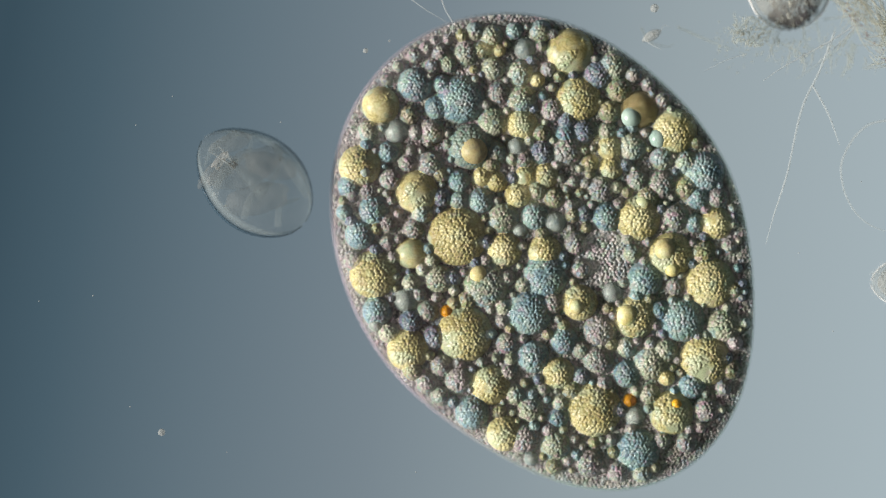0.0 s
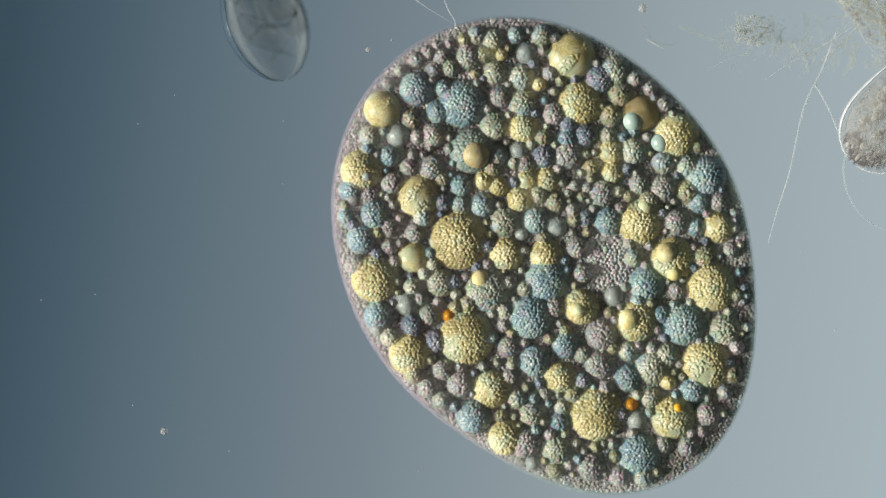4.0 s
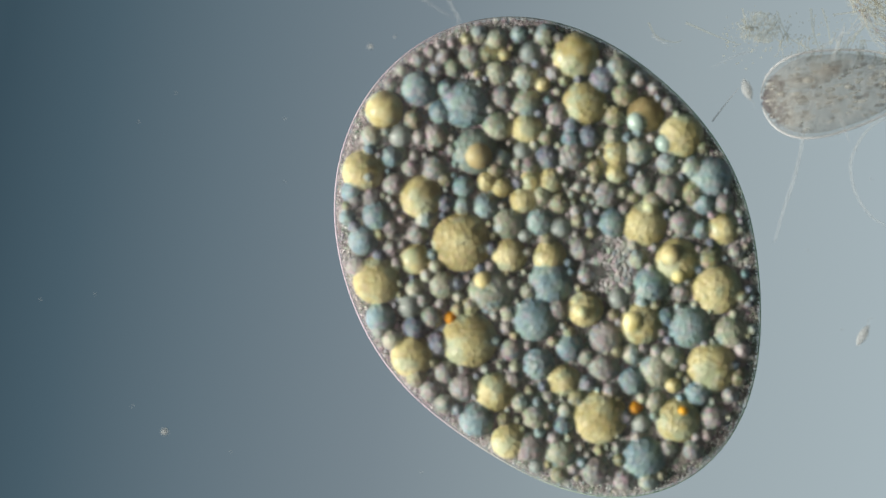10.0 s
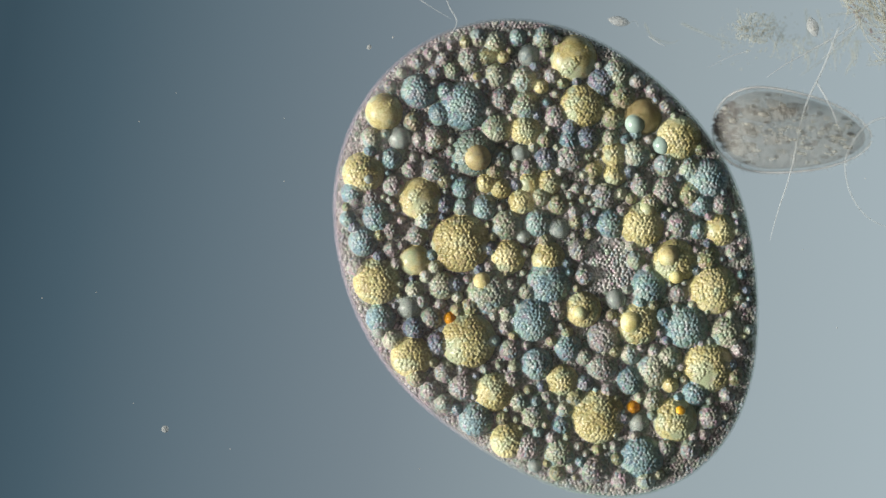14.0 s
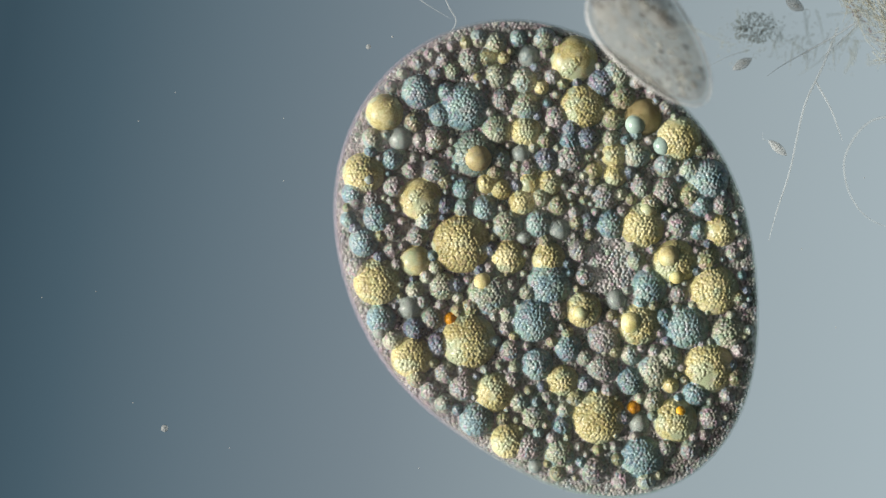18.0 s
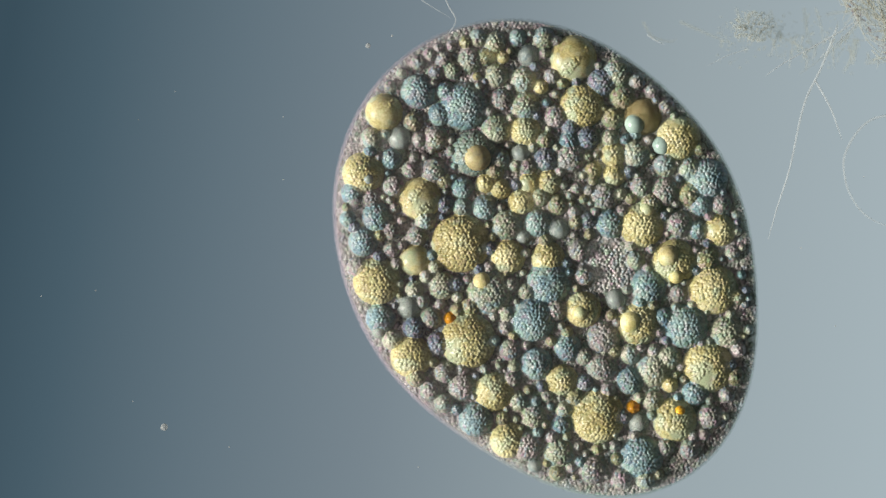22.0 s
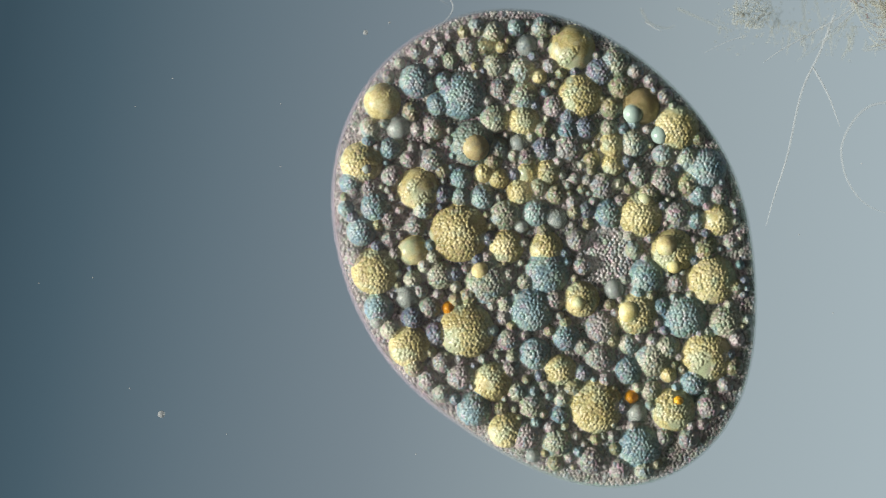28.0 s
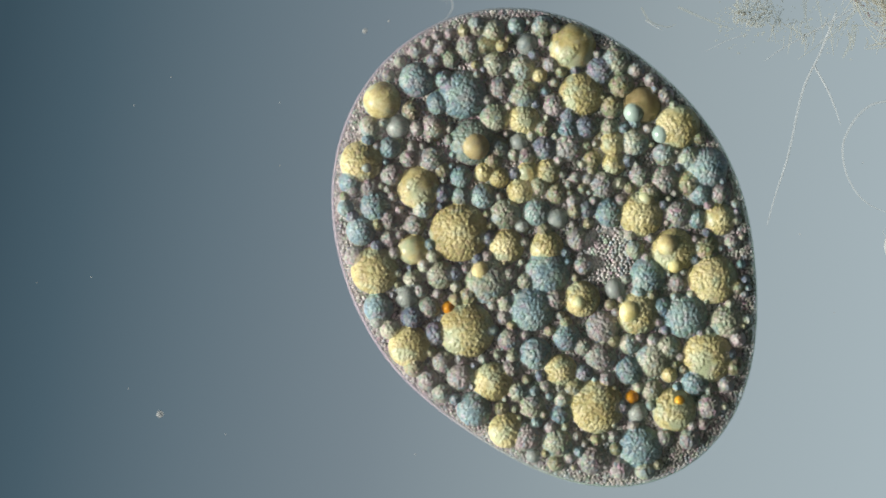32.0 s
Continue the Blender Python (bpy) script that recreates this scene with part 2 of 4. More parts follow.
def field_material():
    """The lit field of the microscope: light brighter towards one side, painted as emission."""
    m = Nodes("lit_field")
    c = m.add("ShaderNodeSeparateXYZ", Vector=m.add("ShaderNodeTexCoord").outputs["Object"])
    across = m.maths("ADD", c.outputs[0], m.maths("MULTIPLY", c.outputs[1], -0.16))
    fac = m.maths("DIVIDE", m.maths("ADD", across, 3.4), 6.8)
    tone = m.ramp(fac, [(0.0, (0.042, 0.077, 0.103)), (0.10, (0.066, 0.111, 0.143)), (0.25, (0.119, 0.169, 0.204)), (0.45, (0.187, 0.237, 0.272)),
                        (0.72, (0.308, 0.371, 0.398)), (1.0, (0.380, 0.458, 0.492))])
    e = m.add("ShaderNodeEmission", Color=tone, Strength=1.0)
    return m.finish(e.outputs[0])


# ---- helpers for meshes ----
def part(name, mesh, material, parent=None, label="", at=(0, 0, 0)):
    """Links a mesh or a bmesh as one object."""
    if isinstance(mesh, bmesh.types.BMesh):
        bm = mesh
        mesh = bpy.data.meshes.new(name)
        bm.to_mesh(mesh)
        bm.free()
        mesh.shade_smooth()
    if not mesh.materials:
        mesh.materials.append(material)
    ob = new(name, mesh)
    ob.parent = parent
    ob.location = at
    if label:
        ob["label"] = label
    return ob


def from_arrays(name, verts, faces):
    me = bpy.data.meshes.new(name)
    me.from_pydata(np.asarray(verts).tolist(), [], np.asarray(faces).tolist())
    me.shade_smooth()
    return me


def from_lists(name, verts, faces):
    me = bpy.data.meshes.new(name)
    me.from_pydata(verts, [], faces)
    me.shade_smooth()
    return me


def ico(level):
    bm = bmesh.new()
    bmesh.ops.create_icosphere(bm, subdivisions=level, radius=1)
    bm.verts.ensure_lookup_table()
    v = np.array([p.co[:] for p in bm.verts])
    f = np.array([[p.index for p in q.verts] for q in bm.faces])
    bm.free()
    return v, f


def lumpy(r, level=4, rough=0.04, seed=0, squash=1.0):
    """A slightly uneven ball."""
    v, f = ico(level)
    k = np.array([1 + rough * noise.noise(Vector(p) * 1.3 + Vector((seed * 7.1, seed, 0))) + rough * 0.25 * noise.noise(Vector(p) * 4 + Vector((0, seed * 3.3, 0)))
                  for p in v])
    v = v * k[:, None] * r
    v[:, 2] *= squash
    return from_arrays("ball", v, f)


def grains(name, centres, radii, level=1, stretch=(1, 1, 1)):
    """Many small grains in one mesh."""
    v, f = ico(level)
    rng = np.random.default_rng(5)
    n = len(centres)
    uneven = (1 + rng.uniform(-0.25, 0.35, (n, 1, 3))) * np.array(stretch)
    verts = (v[None] * uneven * radii[:, None, None] + centres[:, None, :]).reshape(-1, 3)
    faces = (f[None] + (np.arange(n) * len(v))[:, None, None]).reshape(-1, 3)
    return from_arrays(name, verts, faces)


def lathe(profile, rings=28, sides=40, flat=1.0):
    """A body along x: profile(s) gives x and radius for s from 0 to 1."""
    verts, faces = [], []
    for i in range(rings + 1):
        x, r = profile(i / rings)
        for j in range(sides):
            a = 2 * math.pi * j / sides
            verts.append((x, r * math.cos(a), r * math.sin(a) * flat))
    for i in range(rings):
        for j in range(sides):
            a, b = i * sides + j, i * sides + (j + 1) % sides
            faces.append((a, b, b + sides, a + sides))
    faces.append(tuple(range(sides))[::-1])
    faces.append(tuple(range(rings * sides, (rings + 1) * sides)))
    return verts, faces


def body_mesh(name, profile, rings=28, sides=40, flat=1.0):
    v, f = lathe(profile, rings, sides, flat)
    me = bpy.data.meshes.new(name)
    me.from_pydata(v, [], f)
    me.shade_smooth()
    return me


def tube_arrays(points, radius, sides=7, taper=0.25):
    """A thread through smooth points, thinner towards its end."""
    pts = [Vector(p) for p in points]
    fine = []
    for i in range(len(pts) - 1):
        a, b, c, d = pts[max(i - 1, 0)], pts[i], pts[i + 1], pts[min(i + 2, len(pts) - 1)]
        for k in range(6):
            t = k / 6
            fine.append(0.5 * ((2 * b) + (c - a) * t + (2 * a - 5 * b + 4 * c - d) * t * t + (3 * b - a - 3 * c + d) * t ** 3))
    fine.append(pts[-1])
    verts, faces, n = [], [], len(fine)
    for i, p in enumerate(fine):
        way = (fine[min(i + 1, n - 1)] - fine[max(i - 1, 0)]).normalized()
        side = way.cross(Vector((0.1, 0.2, 1))).normalized()
        up = side.cross(way)
        r = radius * (1 - (1 - taper) * (i / (n - 1)) ** 2)
        for j in range(sides):
            a = 2 * math.pi * j / sides
            verts.append(tuple(p + r * (math.cos(a) * side + math.sin(a) * up)))
    for i in range(n - 1):
        for j in range(sides):
            a, b = i * sides + j, i * sides + (j + 1) % sides
            faces.append((a, b, b + sides, a + sides))
    faces.append(tuple(range(sides))[::-1])
    faces.append(tuple(range((n - 1) * sides, n * sides)))
    return verts, faces


def tubes(name, lines):
    """Several threads in one mesh; lines of (points, radius)."""
    verts, faces = [], []
    for points, radius in lines:
        v, f = tube_arrays(points, radius)
        faces += [tuple(k + len(verts) for k in q) for q in f]
        verts += v
    me = bpy.data.meshes.new(name)
    me.from_pydata(verts, [], faces)
    me.shade_smooth()
    return me


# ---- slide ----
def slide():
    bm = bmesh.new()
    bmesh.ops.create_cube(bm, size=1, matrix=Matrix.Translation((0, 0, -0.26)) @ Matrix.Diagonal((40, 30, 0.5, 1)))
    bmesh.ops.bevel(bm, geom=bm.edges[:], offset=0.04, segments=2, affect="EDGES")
    # The slide itself glows, in place of light sent up from below.
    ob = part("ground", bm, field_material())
    return tagged(ob, "microscope slide with blue-grey field light painted as its glow, darker to one side", "glass slide", kind="structure")


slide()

# ---- the large cell ----
cell = new("large_cell")
tagged(cell, "large egg-shaped cell packed with yellow and blue vesicles", "cell")
SHAPE = [1.5672, 0.0482, 0.0232, -0.0787, -0.1791, -0.0323, -0.0088, -0.0175, 0.0296, 0.0023, 0.0118]
MID, TOP, BELOW, BASE = 0.49, 0.11, 0.50, 0.744
balls = []


def reach(a):
    """The cell's outline: distance from its middle in the direction a."""
    r = SHAPE[0]
    for k in range(1, 6):
        r = r + SHAPE[2 * k - 1] * np.cos(k * a) + SHAPE[2 * k] * np.sin(k * a)
    return r


def skin(x, y):
    """Height of the cytoplasm's upper face: flat, then falling gently to the rim."""
    rho = np.minimum(np.hypot(x, y) / reach(np.arctan2(y, x)), 1.0)
    mound = np.clip(1.3 - np.hypot((x - 0.44) / 0.9, (y + 0.05) / 1.2) / 0.19, 0, 1)
    return BASE - 0.013 + 0.012 * mound + 0.006 * np.clip((rho - 0.86) / 0.06, 0, 1) - 0.014 * np.clip((rho - 0.95) / 0.05, 0, 1) ** 1.5


def shell(inset, top, below, swell=0.0, rings=26, sides=128):
    """A closed flattened body with the cell's outline."""
    ang = np.linspace(0, 2 * math.pi, sides, endpoint=False)
    rr = reach(ang) - inset
    verts, faces = [], []
    for i in range(1, 2 * rings):
        u = i / rings
        lat = (1 - abs(1 - u))
        rho = math.sin(lat * math.pi / 2) ** 0.9
        h = math.sqrt(max(0, 1 - rho ** 18))
        z = MID + (top * h if u <= 1 else -below * h)
        for a, r in zip(ang, rr):
            verts.append((rho * r * math.cos(a), rho * r * math.sin(a), z))
    n = len(verts)
    verts += [(0, 0, MID + top), (0, 0, MID - below)]
    for i in range(2 * rings - 2):
        for j in range(sides):
            a, b = i * sides + j, i * sides + (j + 1) % sides
            faces.append((a, a + sides, b + sides, b))
    for j in range(sides):
        k = (j + 1) % sides
        faces.append((n, j, k))
        last = (2 * rings - 2) * sides
        faces.append((n + 1, last + k, last + j))
    me = bpy.data.meshes.new("shell")
    me.from_pydata(verts, [], faces)
    me.shade_smooth()
    return me


part("cytoplasm", shell(0.026, TOP, BELOW - 0.012), CYTOPLASM, cell, "grey-violet granular cytoplasm")
part("pellicle", shell(0.0, 0.40, BELOW - 0.001), PELLICLE, cell, "thin clear pellicle round the cell")


def pellicle_edge():
    """The pellicle's steep rim, thicker than the rest: strips added for its edge fringes."""
    ang = np.linspace(0, 2 * math.pi, 180, endpoint=False)
    rr = reach(ang)
    for name, matter, label, bands in (("pellicle_edge", PELLICLE_EDGE, "bright thin edge of the pellicle", ((-0.03, 0.002), (0.0, 0.0), (0.03, 0.003), (0.05, 0.008))),
                                       ("pellicle_band", PELLICLE_BAND, "soft clear band with painted pink-to-green fringe inside the pellicle", ((-0.05, 0.004), (0.07, 0.006), (0.14, 0.018), (0.19, 0.06)))):
        verts, faces = [], []
        for dz, inset in bands:
            verts += [((r - inset) * math.cos(a), (r - inset) * math.sin(a), MID + dz) for a, r in zip(ang, rr)]
        for i in range(len(bands) - 1):
            for j in range(180):
                a, b = i * 180 + j, i * 180 + (j + 1) % 180
                faces.append((a, b, b + 180, a + 180))
        ob = part(name, from_lists(name, verts, faces), matter, cell, label)
        thick = ob.modifiers.new("thickness", "SOLIDIFY")
        thick.thickness = 0.004


BALL_MESHES = {}


def ball_mesh(kind, r, variant):
    step = max(2, round(r / 0.012))
    key = (kind, step, variant)
    if key not in BALL_MESHES:
        BALL_MESHES[key] = lumpy(step * 0.012, 4, 0.02 if kind in ("yolk", "amber", "pearl", "mint") else 0.06, variant + step)
        BALL_MESHES[key].materials.append(TINTS[kind])
    return BALL_MESHES[key], step * 0.012


deep = []


def deep_vesicle(kind, x, y, r):
    """A large vesicle that lies under a cluster of smaller ones."""
    mesh, size = ball_mesh(kind, r, 1)
    z = 0.73 - r
    ob = part("vesicle", mesh, TINTS[kind], cell, at=(x, y, z))
    ob.scale = (r / size,) * 3
    deep.append((x, y, z, r))


for k, x, y, r in (("yolk", -0.042, 0.473, 0.185), ("yolk", -0.121, 0.85, 0.18), ("yolk", 0.495, 0.711, 0.155), ("yolk", -0.379, 0.513, 0.115), ("teal", -0.993, 0.81, 0.145),
                   ("olive", -1.151, 0.256, 0.145), ("yolk", -0.08, 1.226, 0.125), ("yolk", -0.34, 1.464, 0.09), ("yolk", -0.755, 0.83, 0.09)):
    deep_vesicle(k, x, y, r)


def vesicle(kind, x, y, r, name="vesicle", bare=None):
    """One vesicle under the skin; bare: the share of its crown that no grains cover."""
    far, limit = math.hypot(x, y), float(reach(math.atan2(y, x))) - 0.05 - 0.9 * r
    if far > limit:
        x, y = x * limit / far, y * limit / far
    if bare is None:
        bare = {"yolk": 0.2, "amber": 0.6, "pearl": 0.75, "orange": 0.6}.get(kind, 0.0)
    mesh, size = ball_mesh(kind, r, len(balls) % 3)
    z = 0.775 + 0.08 * r - r - 0.10 * max(0.0, far / (limit + 0.9 * r) - 0.8)
    if bare < 0.5 and r > 0.06:
        z = min(z, 0.60)
    ob = part(name, mesh, TINTS[kind], cell, at=(x, y, z))
    ob.rotation_euler = (random.random() * 6, random.random() * 6, random.random() * 6)
    k = r / size
    ob.scale = (k, k, k)
    balls.append((x, y, z, r, bare, kind))
    return ob


def dome(d2, br):
    """Height of the skin over a vesicle of radius br, at the squared distance d2 from its middle."""
    return BASE - 0.016 + (0.806 + 0.31 * br - BASE) * np.maximum(1 - d2 / (br * br), 0) ** 0.54


def droplet(kind, x, y, r):
    """A drop that shows at the top of the vesicle that holds it."""
    host = max((b for b in balls), key=lambda b: b[3] - math.hypot(b[0] - x, b[1] - y))
    z = max(BASE, float(dome((host[0] - x) ** 2 + (host[1] - y) ** 2, host[3]))) + 0.012 - 0.62 * r
    mesh, size = ball_mesh(kind, r, 0)
    ob = part("droplet", mesh, TINTS[kind], cell, at=(x, y, z))
    ob.scale = (r / size,) * 3


vesicle("yolk", -1.150, 1.045, 0.132, bare=0.8)
vesicle("blue", -0.892, 1.176, 0.123)
vesicle("olive", -0.924, 0.964, 0.072)
vesicle("blue", -0.568, 1.072, 0.170)
vesicle("blue", -0.700, 1.180, 0.068)
vesicle("blue", -0.740, 1.016, 0.085)
vesicle("lilac", -1.104, 1.228, 0.047)
vesicle("lilac", -0.888, 1.380, 0.059)
vesicle("lilac", -1.020, 1.320, 0.042)
vesicle("lilac", -0.712, 1.400, 0.068)
vesicle("lilac", -0.768, 1.312, 0.059)
vesicle("pale", -0.652, 1.328, 0.068)
vesicle("lilac", -0.528, 1.400, 0.093)
vesicle("pale", -0.468, 1.552, 0.068)
vesicle("olive", -0.420, 1.420, 0.068)
vesicle("pale", -0.352, 1.520, 0.081)
vesicle("yolk", -0.296, 1.416, 0.047)
vesicle("pearl", -0.116, 1.428, 0.076)
vesicle("pale", -0.008, 1.552, 0.081)
vesicle("yolk", 0.200, 1.406, 0.165, bare=0.75)
vesicle("pale", -0.340, 1.288, 0.085)
vesicle("blue", -0.192, 1.552, 0.064)
vesicle("lilac", -0.300, 1.120, 0.085)
vesicle("pale", -0.140, 1.072, 0.106)
vesicle("yolk", -0.028, 1.208, 0.055)
vesicle("pale", -0.152, 1.256, 0.093)
vesicle("navy", 0.400, 1.240, 0.106)
vesicle("pale", 0.520, 1.340, 0.106)
vesicle("olive", 0.544, 1.140, 0.093)
vesicle("yolk", 0.260, 1.072, 0.157)
vesicle("lilac", 0.080, 1.000, 0.089)
vesicle("pale", -0.340, 0.912, 0.106)
vesicle("olive", 0.480, 0.988, 0.085)
vesicle("lilac", 0.048, 1.280, 0.059)
vesicle("amber", 0.690, 1.000, 0.132, bare=0.95)
vesicle("lilac", 0.660, 1.272, 0.064)
vesicle("lilac", 0.880, 1.100, 0.059)
vesicle("lilac", 0.760, 1.188, 0.051)
vesicle("yolk", -1.280, 0.600, 0.148)
vesicle("blue", -1.352, 0.460, 0.085)
vesicle("lilac", -1.220, 0.420, 0.076)
vesicle("pale", -1.220, 0.848, 0.076)
vesicle("pearl", -1.020, 0.848, 0.085)
vesicle("blue", -1.080, 0.700, 0.076)
vesicle("lilac", -0.940, 0.628, 0.068)
vesicle("lilac", -0.772, 0.848, 0.089)
vesicle("teal", -0.500, 0.740, 0.161)
vesicle("lilac", -0.780, 0.620, 0.093)
vesicle("yolk", -0.880, 0.420, 0.150, bare=0.55)
vesicle("blue", -0.580, 0.500, 0.081)
vesicle("yolk", -0.420, 0.528, 0.068)
vesicle("yolk", -0.312, 0.488, 0.072)
vesicle("blue", -0.428, 0.360, 0.089)
vesicle("pale", -0.580, 0.360, 0.072)
vesicle("lilac", -1.060, 0.508, 0.085)
vesicle("blue", -1.180, 0.288, 0.110)
vesicle("blue", -1.392, 0.280, 0.059)
vesicle("blue", -1.280, 0.120, 0.106)
vesicle("navy", -0.700, 0.380, 0.068)
vesicle("pale", -0.840, 0.272, 0.076)
vesicle("lilac", -0.900, 0.160, 0.076)
vesicle("lilac", -1.080, 0.200, 0.072)
vesicle("lilac", -1.080, 0.060, 0.059)
vesicle("yolk", -0.140, 0.900, 0.110)
vesicle("pearl", -0.172, 0.740, 0.072)
vesicle("olive", 0.000, 0.832, 0.068)
vesicle("navy", 0.008, 0.700, 0.089)
vesicle("lilac", 0.180, 0.712, 0.110)
vesicle("blue", 0.172, 0.824, 0.076)
vesicle("navy", 0.300, 0.848, 0.085)
vesicle("yolk", 0.480, 0.728, 0.089)
vesicle("yolk", 0.492, 0.592, 0.085)
vesicle("yolk", -0.112, 0.532, 0.076)
vesicle("yolk", 0.032, 0.536, 0.089)
vesicle("yolk", -0.168, 0.400, 0.093)
vesicle("pale", -0.032, 0.432, 0.068)
vesicle("olive", 0.092, 0.380, 0.076)
vesicle("pale", -0.268, 0.232, 0.110)
vesicle("blue", -0.048, 0.248, 0.098)
vesicle("pearl", 0.100, 0.208, 0.076)
vesicle("pale", -0.320, 0.700, 0.076)
vesicle("olive", -0.352, 0.612, 0.064)
vesicle("pearl", -0.152, 0.152, 0.051)
vesicle("lilac", 0.420, 0.440, 0.102)
vesicle("blue", 0.460, 0.248, 0.106)
vesicle("pale", 0.460, 0.848, 0.068)
vesicle("yolk", 0.940, 0.848, 0.157)
vesicle("pale", 0.848, 0.660, 0.085)
vesicle("pale", 0.640, 0.740, 0.102)
vesicle("pale", 1.020, 0.628, 0.085)
vesicle("blue", 1.160, 0.568, 0.144)
vesicle("lilac", 0.680, 0.500, 0.081)
vesicle("lilac", 0.848, 0.472, 0.106)
vesicle("olive", 1.020, 0.452, 0.089)
vesicle("olive", 0.752, 0.388, 0.085)
vesicle("yolk", 0.680, 0.232, 0.157)
vesicle("lilac", 0.940, 0.240, 0.098)
vesicle("blue", 1.100, 0.380, 0.085)
vesicle("lilac", 1.240, 0.380, 0.076)
vesicle("blue", 1.080, 0.200, 0.068)
vesicle("yolk", 1.232, 0.200, 0.114)
vesicle("yolk", -1.185, -0.160, 0.168)
vesicle("yolk", -0.916, -0.012, 0.110, bare=0.9)
vesicle("yolk", -0.592, 0.108, 0.208)
vesicle("pale", -0.720, -0.192, 0.102)
vesicle("navy", -0.620, -0.180, 0.059)
vesicle("pearl", -0.960, -0.340, 0.085)
vesicle("pale", -0.920, -0.216, 0.068)
vesicle("lilac", -0.800, -0.420, 0.076)
vesicle("blue", -1.180, -0.432, 0.106)
vesicle("pearl", -1.200, -0.528, 0.051)
vesicle("pale", -1.072, -0.572, 0.076)
vesicle("navy", -0.920, -0.488, 0.085)
vesicle("orange", -0.668, -0.420, 0.047)
vesicle("yolk", -0.540, -0.580, 0.195)
vesicle("yolk", -0.980, -0.720, 0.148)
vesicle("pale", -0.392, -0.232, 0.161)
vesicle("navy", -0.752, -0.600, 0.085)
vesicle("yolk", -0.260, 0.012, 0.123)
vesicle("yolk", 0.020, 0.000, 0.119)
vesicle("blue", 0.028, -0.168, 0.157)
vesicle("lilac", 0.240, 0.060, 0.085)
vesicle("lilac", 0.280, -0.120, 0.076)
vesicle("yolk", 0.268, -0.360, 0.127)
vesicle("lilac", 0.080, -0.360, 0.081)
vesicle("blue", -0.088, -0.428, 0.161)
vesicle("pearl", 0.500, -0.288, 0.076)
vesicle("lilac", 0.412, -0.560, 0.119)
vesicle("blue", 0.160, -0.628, 0.098)
vesicle("lilac", -0.240, -0.640, 0.085)
vesicle("lilac", 0.280, -0.688, 0.068)
vesicle("pale", 0.640, -0.012, 0.068)
vesicle("yolk", 0.912, -0.024, 0.157)
vesicle("blue", 0.728, -0.192, 0.127)
vesicle("yolk", 1.185, -0.220, 0.176)
vesicle("lilac", 0.940, -0.240, 0.068)
vesicle("yolk", 0.660, -0.462, 0.152)
vesicle("blue", 0.992, -0.480, 0.157)
vesicle("pale", 1.280, -0.520, 0.119)
vesicle("yolk", 1.150, -0.765, 0.180)
vesicle("olive", 1.140, -0.008, 0.093)
vesicle("pale", 0.600, -0.672, 0.076)
vesicle("pale", 0.872, -0.700, 0.093)
vesicle("yolk", -0.360, -0.940, 0.140)
vesicle("lilac", -0.700, -0.800, 0.081)
vesicle("lilac", -0.820, -0.940, 0.076)
vesicle("lilac", -0.580, -0.900, 0.102)
vesicle("blue", -0.500, -1.160, 0.123)
vesicle("lilac", -0.740, -1.060, 0.072)
vesicle("yolk", -0.268, -1.320, 0.127)
vesicle("lilac", -0.120, -1.320, 0.110)
vesicle("pale", -0.080, -1.108, 0.093)
vesicle("blue", -0.060, -0.740, 0.114)
vesicle("pearl", -0.072, -1.496, 0.051)
vesicle("pale", -0.180, -1.008, 0.076)
vesicle("yolk", 0.120, -0.860, 0.114)
vesicle("blue", 0.120, -1.168, 0.072)
vesicle("yolk", 0.372, -1.112, 0.191)
vesicle("lilac", 0.400, -0.760, 0.110)
vesicle("pale", 0.100, -1.368, 0.110)
vesicle("lilac", 0.340, -1.488, 0.102)
vesicle("blue", 0.600, -0.860, 0.098)
vesicle("orange", 0.620, -1.048, 0.051)
vesicle("pearl", 0.660, -1.152, 0.076)
vesicle("blue", 0.680, -1.400, 0.153)
vesicle("lilac", 0.540, -1.548, 0.076)
vesicle("lilac", 0.440, -0.928, 0.059)
vesicle("yolk", 0.912, -1.136, 0.157)
vesicle("pale", 0.768, -0.784, 0.123)
vesicle("yolk", 0.880, -0.888, 0.059)
vesicle("blue", 1.060, -0.940, 0.098)
vesicle("lilac", 1.160, -1.108, 0.093)
vesicle("pale", 0.760, -1.000, 0.076)
vesicle("lilac", 0.848, -1.328, 0.068)
vesicle("lilac", 1.020, -1.340, 0.076)
vesicle("lilac", 1.280, -0.960, 0.059)
vesicle("lilac", 1.360, -0.640, 0.059)
vesicle("lilac", 1.320, 0.040, 0.059)
droplet("amber", -0.476, 0.712, 0.098)
droplet("mint", 0.632, 0.948, 0.072)
droplet("mint", 0.824, 0.800, 0.068)
droplet("yolk", 0.872, 0.016, 0.080)
droplet("yolk", 0.920, -0.120, 0.056)
droplet("yolk", 0.608, -0.448, 0.080)
droplet("orange", 0.948, -1.068, 0.036)
droplet("pearl", -1.240, 0.560, 0.036)
droplet("yolk", 0.720, 0.340, 0.060)
droplet("yolk", 0.248, -0.384, 0.056)
droplet("lilac", -1.328, 0.400, 0.056)
droplet("yolk", -0.440, -0.160, 0.064)


